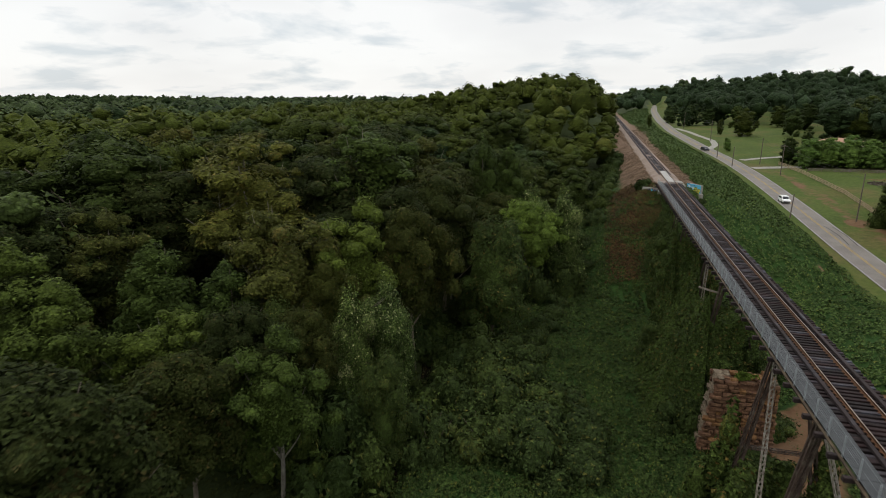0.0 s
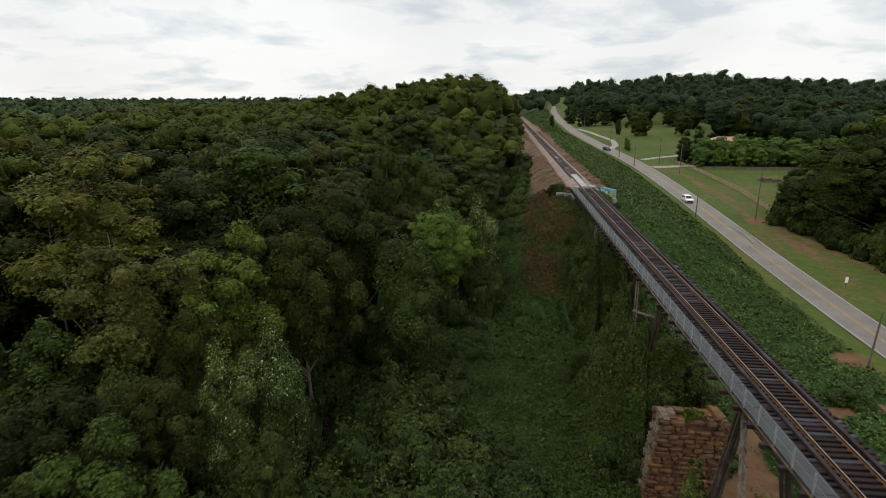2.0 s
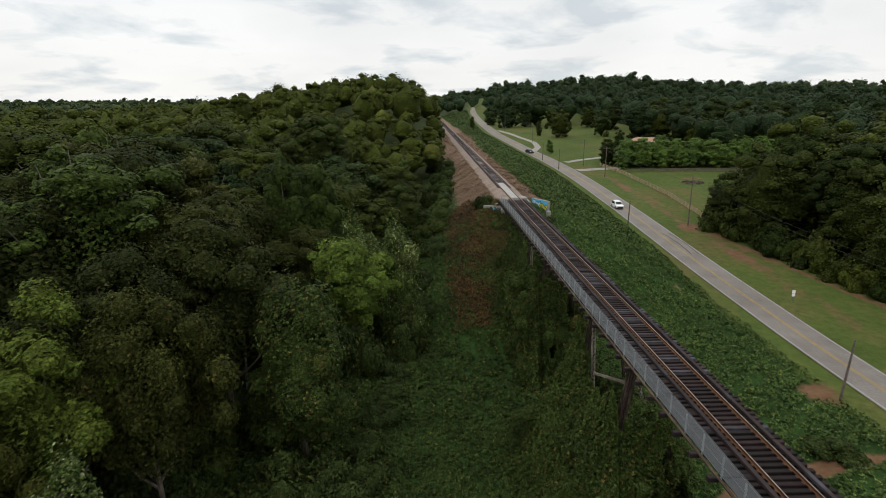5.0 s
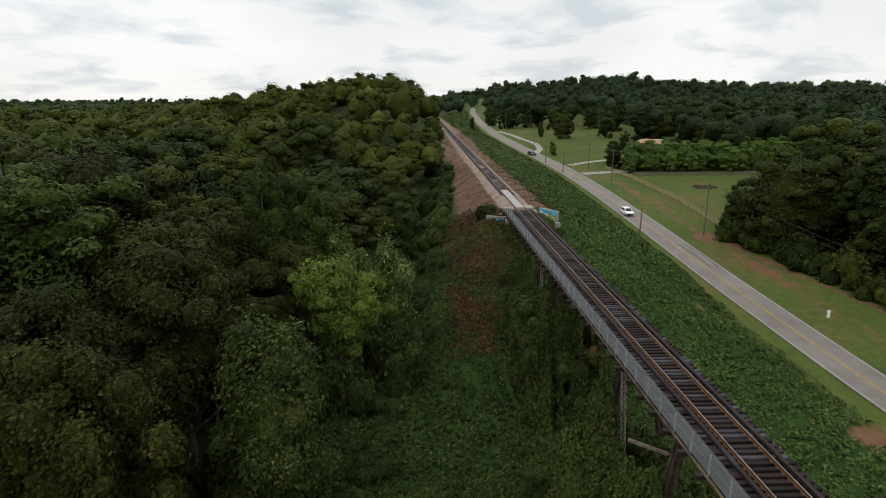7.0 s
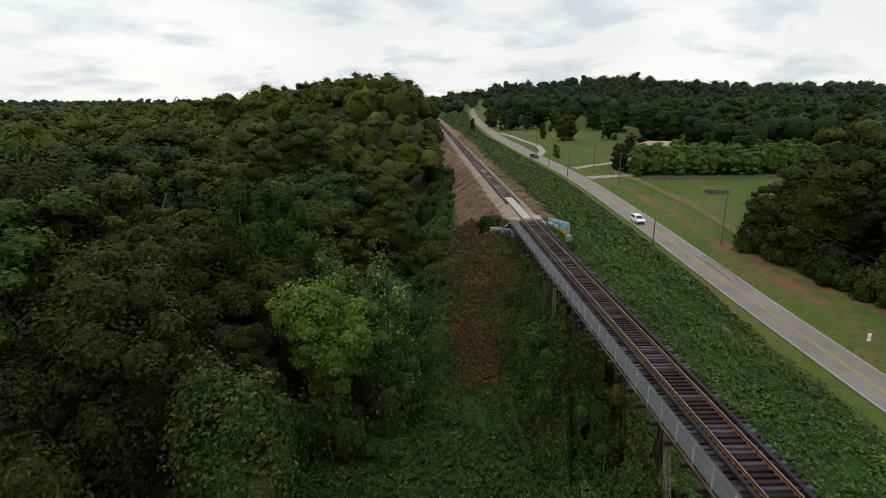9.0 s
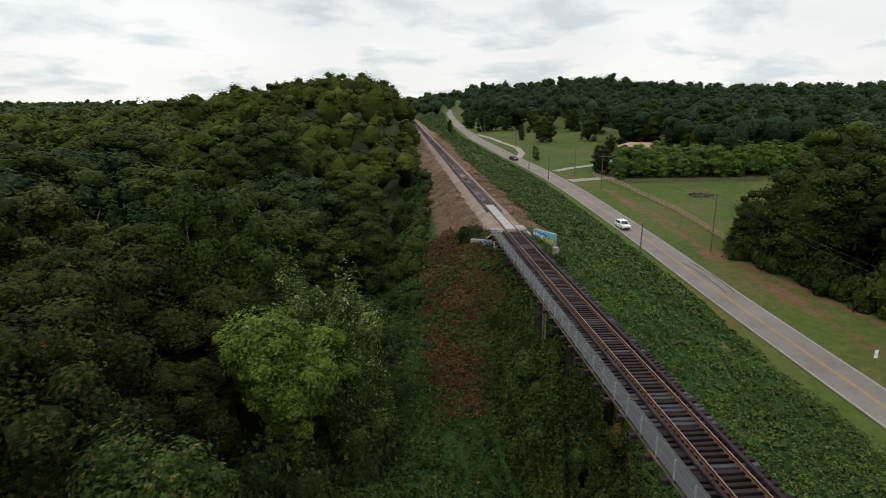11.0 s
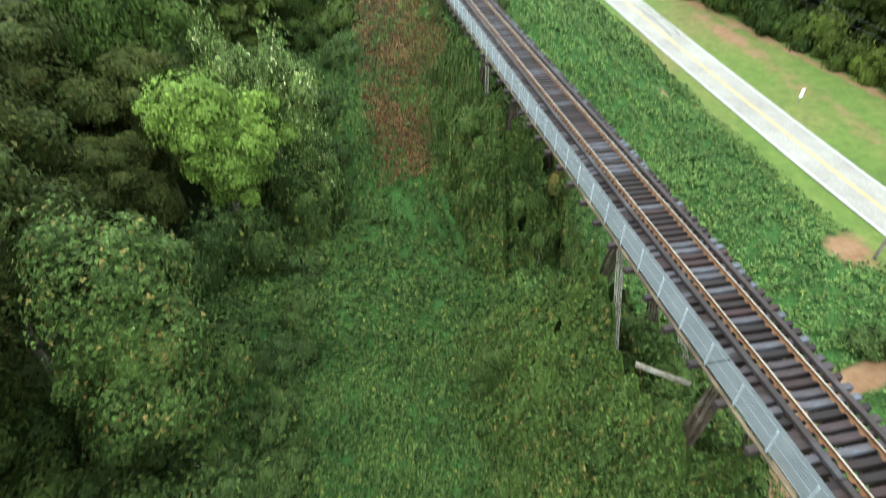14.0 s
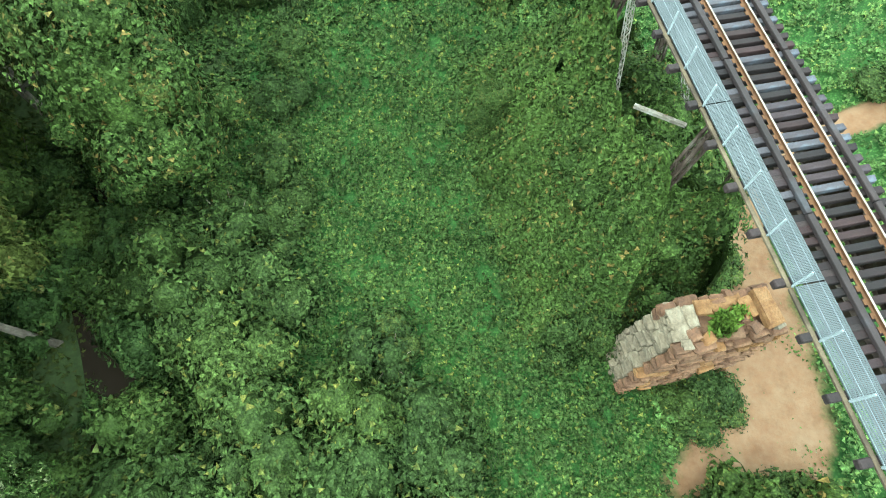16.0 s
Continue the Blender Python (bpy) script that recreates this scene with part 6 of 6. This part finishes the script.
# ---- poles, wires, fence, sign ----
def utility_pole(x, y, h, lean=0.0, arm=False, group="roadside poles"):
    root = tagged(new("utility_pole"), "weathered wooden utility pole" + (" with a crossarm" if arm else " on the roadside verge"), "pole", group)
    root.matrix_basis = pose(x, y, float(land(x, y)) - 0.3, 0, lean, 0)
    part("shaft", bar_bm((0, 0, 0), (0, 0, h + 0.3), 0.30, 0.2, sides=10), POLE_WOOD, root, smooth=False)
    if arm:
        part("crossarm", bar_bm((-1.1, 0.14, h - 0.3), (1.1, 0.14, h - 0.3), 0.1, 0.12), POLE_WOOD, root)
        for q in (-0.95, 0.0, 0.95):
            part("insulator", bar_bm((q, 0.14, h - 0.24), (q, 0.14, h - 0.02), 0.1, 0.07, sides=8), CABLE, root)
    return (x, y, float(land(x, y)) + h - 0.2)


left_tops = [utility_pole(45.1, 147.1, 5.6, 1.0), utility_pole(44.6, 79.0, 7.2, 3.0), utility_pole(46.6, 220.0, 7.0), utility_pole(45.4, 241.5, 6.6)]
right_tops = [utility_pole(61.5, 60.0, 11, 0, False), utility_pole(60.4, 86.0, 11.0), utility_pole(58.4, 146.2, 11.0, 0, False), utility_pole(57.8, 204.1, 9.8, 0, True), utility_pole(57.0, 226.5, 9.4), utility_pole(52.5, 300.0, 9.5), utility_pole(49.5, 372.0, 9.5)]
for a, b in zip(right_tops, right_tops[1:]):
    for dz in (0.0, -0.9):
        cu = bpy.data.curves.new("power_cable", "CURVE")
        cu.dimensions, cu.bevel_depth, cu.bevel_resolution = "3D", 0.022, 0
        sp = cu.splines.new("POLY")
        sp.points.add(12)
        for k in range(13):
            w = k / 12
            p = Vector(a).lerp(Vector(b), w)
            sp.points[k].co = (p.x, p.y, p.z + dz - 1.1 * 4 * w * (1 - w), 1)
        cu.materials.append(CABLE)
        tagged(new("power_cable", cu), "thin black overhead power cable between wooden poles", "cable", "overhead cables")

fence_pts = [(63.6, 143.0), (64.2, 148.1), (66.1, 174.7), (65.0, 207.2), (62.7, 225.0)]
fence = tagged(new("field_fence"), "weathered brown post and rail fence round a field", "fence")
fp = []
for (xa, ya), (xb, yb) in zip(fence_pts, fence_pts[1:]):
    n = max(1, round(math.hypot(xb - xa, yb - ya) / 2.4))
    fp += [(xa + (xb - xa) * k / n, ya + (yb - ya) * k / n) for k in range(n)]
fp.append(fence_pts[-1])
for x, y in fp:
    z = float(land(x, y))
    part("fence_post", box_bm(x - 0.08, y - 0.08, z - 0.3, x + 0.08, y + 0.08, z + 1.4, bevel=0.015), FENCE_WOOD, fence)
for (xa, ya), (xb, yb) in zip(fp, fp[1:]):
    for h in (0.4, 0.8, 1.2):
        part("fence_rail", bar_bm((xa - 0.1, ya, float(land(xa, ya)) + h), (xb - 0.1, yb, float(land(xb, yb)) + h), 0.05, 0.2), FENCE_WOOD, fence)
board_fence = tagged(new("board_fence"), "low dark board fence across the back of the field", "fence")
bx_pts = np.arange(68, 116, 4.0)
for xa, xb in zip(bx_pts, bx_pts[1:]):
    za, zb = float(land(xa, 212)), float(land(xb, 212))
    part("fence_post", box_bm(xa - 0.08, 211.9, za - 0.3, xa + 0.08, 212.1, za + 1.3), POLE_WOOD, board_fence)
    for h in (0.35, 0.7, 1.05):
        part("fence_rail", bar_bm((xa, 211.85, za + h), (xb, 211.85, zb + h), 0.04, 0.2), POLE_WOOD, board_fence)

WHITE, _, _, _wb = material("white_paint", 0.4)
_wb.inputs["Base Color"].default_value = (0.8, 0.8, 0.78, 1)
sign = tagged(new("road_sign"), "small white road sign on a thin post in the grass", "sign")
sz = float(land(56.2, 105.4))
part("post", bar_bm((56.2, 105.4, sz - 0.3), (56.2, 105.4, sz + 1.9), 0.07), GALV, sign)
for low in (0.85, 1.42):
    part("plate", box_bm(55.95, 105.33, sz + low, 56.45, 105.36, sz + low + 0.5, bevel=0.008), WHITE, sign)

# driveways
def drive(name, pts, width, mat):
    bm = bmesh.new()
    rows = []
    pts = [Vector((x, y, 0)) for x, y in pts]
    fine = []
    for a, b in zip(pts, pts[1:]):
        fine += [a.lerp(b, k / 6) for k in range(6)]
    fine.append(pts[-1])
    for k, p in enumerate(fine):
        d = (fine[min(k + 1, len(fine) - 1)] - fine[max(k - 1, 0)]).normalized()
        s = Vector((-d.y, d.x, 0)) * width / 2
        rows.append([bm.verts.new((q.x, q.y, float(land(q.x, q.y)) + 0.1)) for q in (p - s, p, p + s)])
    for a, b in zip(rows, rows[1:]):
        for k in (0, 1):
            bm.faces.new((a[k], a[k + 1], b[k + 1], b[k]))
    ob = part(name, bm, mat)
    return tagged(ob, "pale concrete driveway beside the road", "driveway", kind="structure")


drive("driveway", [(52.5, 217.5), (58, 218.8), (64, 220.0), (70, 220.5)], 4.0, CONCRETE)
drive("driveway", [(47.0, 268), (51.5, 281), (53.5, 300), (50.5, 325), (49.0, 345), (45.5, 372)], 2.8, CONCRETE)
drive("driveway", [(53, 236), (60, 241), (70, 246), (85, 258)], 3.0, CONCRETE)

# ---- houses ----
ROOF = mottled("tan_roof_shingles", [(0.3, (0.30, 0.17, 0.11)), (0.7, (0.42, 0.26, 0.18))], 0.6, 6.0)
WALL_H = mottled("pale_house_wall", [(0.3, (0.55, 0.46, 0.36)), (0.7, (0.68, 0.58, 0.47))], 0.6, 8.0)
PANE, _, _, _pb = material("window_glass", 0.1, spec=0.6)
_pb.inputs["Base Color"].default_value = (0.03, 0.035, 0.04, 1)


def house(x, y, lx, ly, wall, rise, turn, label, wall_mat, roof_mat, hip=True):
    root = tagged(new("house"), label, "house")
    root.matrix_basis = pose(x, y, float(land(x, y)), 0, 0, turn)
    part("wall", box_bm(-lx / 2, -ly / 2, -1.0, lx / 2, ly / 2, wall), wall_mat, root)
    bm = bmesh.new()
    o = 0.5
    inset = ly / 2 if hip else 0
    base = [bm.verts.new(p) for p in ((-lx / 2 - o, -ly / 2 - o, wall), (lx / 2 + o, -ly / 2 - o, wall), (lx / 2 + o, ly / 2 + o, wall), (-lx / 2 - o, ly / 2 + o, wall))]
    top = [bm.verts.new((-lx / 2 - o + inset, 0, wall + rise)), bm.verts.new((lx / 2 + o - inset, 0, wall + rise))]
    for f in ((base[0], base[1], top[1], top[0]), (base[2], base[3], top[0], top[1]), (base[1], base[2], top[1]), (base[3], base[0], top[0]), (base[3], base[2], base[1], base[0])):
        bm.faces.new(f)
    part("roof", bm, roof_mat, root)
    for k in range(int(lx // 3)):
        wx = -lx / 2 + 1.6 + k * 3.0
        w = part("window", box_bm(wx - 0.55, -ly / 2 - 0.05, 0.9, wx + 0.55, -ly / 2 + 0.02, 2.1), WHITE, root)
        part("pane", box_bm(wx - 0.46, -ly / 2 - 0.06, 0.98, wx + 0.46, -ly / 2 - 0.052, 2.02), PANE, w)
    return root


house(99.5, 276.0, 16, 8, 2.4, 1.6, -14, "long low house with a tan hipped roof behind orchard trees", WALL_H, ROOF)
house(165, 470, 9, 8, 5.0, 3.0, 20, "small white gabled house among dark trees", WHITE, ROOF, hip=False)

# ---- cars ----
TYRE, _, _, _tb = material("tyre_rubber", 0.85)
_tb.inputs["Base Color"].default_value = (0.02, 0.02, 0.02, 1)
LAMP_CLEAR, _, _, _lb = material("headlamp_glass", 0.1, spec=0.6)
_lb.inputs["Base Color"].default_value = (0.6, 0.62, 0.65, 1)


def car(x, y, turn, colour, label, height=1.7):
    paint, _, _, pb = material("car_paint", 0.25, 0.1, 0.5)
    pb.inputs["Base Color"].default_value = (*colour, 1)
    root = tagged(new("car"), label, "car", "cars on the road")
    root.matrix_basis = pose(x, y, float(road_z(y)) + 0.03, 0, 0, turn)
    side = [(-2.3, 0.45), (-2.3, 0.95), (-2.15, 1.02), (2.0, 0.98), (2.28, 0.85), (2.32, 0.45), (2.2, 0.3), (-2.2, 0.3)]
    cab = [(-2.15, 1.0), (-1.95, height - 0.1), (-1.6, height), (0.3, height), (0.55, height - 0.06), (1.25, 1.0)]

    def loft(profile, half, mat, name, taper=0.0):
        bm = bmesh.new()
        rings = []
        for sy in (-half, -half * 0.94, half * 0.94, half):
            k = 0.97 if abs(sy) == half else 1.0
            rings.append([bm.verts.new((px * k, sy * (1 - taper * max(0, pz - 1.0)), 0.3 + (pz - 0.3) * (0.985 if abs(sy) == half else 1.0))) for px, pz in profile])
        n = len(profile)
        for a, b in zip(rings, rings[1:]):
            for k in range(n):
                bm.faces.new((a[k], a[(k + 1) % n], b[(k + 1) % n], b[k]))
        bm.faces.new(rings[0][::-1])
        bm.faces.new(rings[-1])
        bmesh.ops.recalc_face_normals(bm, faces=bm.faces)
        return part(name, bm, mat, root)
    body = loft(side, 0.93, paint, "body")
    loft(cab, 0.86, paint, "cabin", 0.16)

    def quad(name, pts, mat):
        bm = bmesh.new()
        bm.faces.new([bm.verts.new(p) for p in pts])
        bmesh.ops.solidify(bm, geom=bm.faces[:], thickness=0.008)
        part(name, bm, mat, root)
    quad("windscreen", [(1.22, -0.74, 1.04), (1.22, 0.74, 1.04), (0.62, 0.68, height - 0.08), (0.62, -0.68, height - 0.08)], PANE)
    quad("rear_window", [(-2.165, 0.7, 1.08), (-2.165, -0.7, 1.08), (-1.99, -0.66, height - 0.14), (-1.99, 0.66, height - 0.14)], PANE)
    for s in (-1, 1):
        for xa, xb, xc, xd in ((-1.85, -0.85, -0.85, -1.72), (-0.75, 0.2, 0.2, -0.75), (0.3, 0.98, 0.45, 0.3)):
            quad("side_window", [(xa, s * 0.872, 1.05), (xb, s * 0.872, 1.05), (xc, s * 0.79, height - 0.16), (xd, s * 0.79, height - 0.16)], PANE)
        part("headlight", box_bm(2.18, s * 0.72 - 0.16, 0.68, 2.305, s * 0.72 + 0.16, 0.84, bevel=0.03), LAMP_CLEAR, root)
        for wx in (-1.4, 1.42):
            bm = bar_bm((wx, s * 0.72, 0.33), (wx, s * 0.94, 0.33), 0.66, 0.66, sides=18)
            wheel = part("wheel", bm, TYRE, root)
            part("rim", bar_bm((wx, s * 0.93, 0.33), (wx, s * 0.952, 0.33), 0.4, 0.36, sides=12), GALV, wheel)
    part("bumper", box_bm(2.22, -0.75, 0.36, 2.36, 0.75, 0.6, bevel=0.04), TYRE, root)
    return root


def lane(y, side):
    return float(road_x(y)) + side


car(lane(163, -1.5), 163.0, -90, (0.8, 0.8, 0.8), "white sport utility car on the road")
car(lane(262, -1.5), 262.0, -75, (0.05, 0.05, 0.06), "dark saloon car on the road", 1.5)
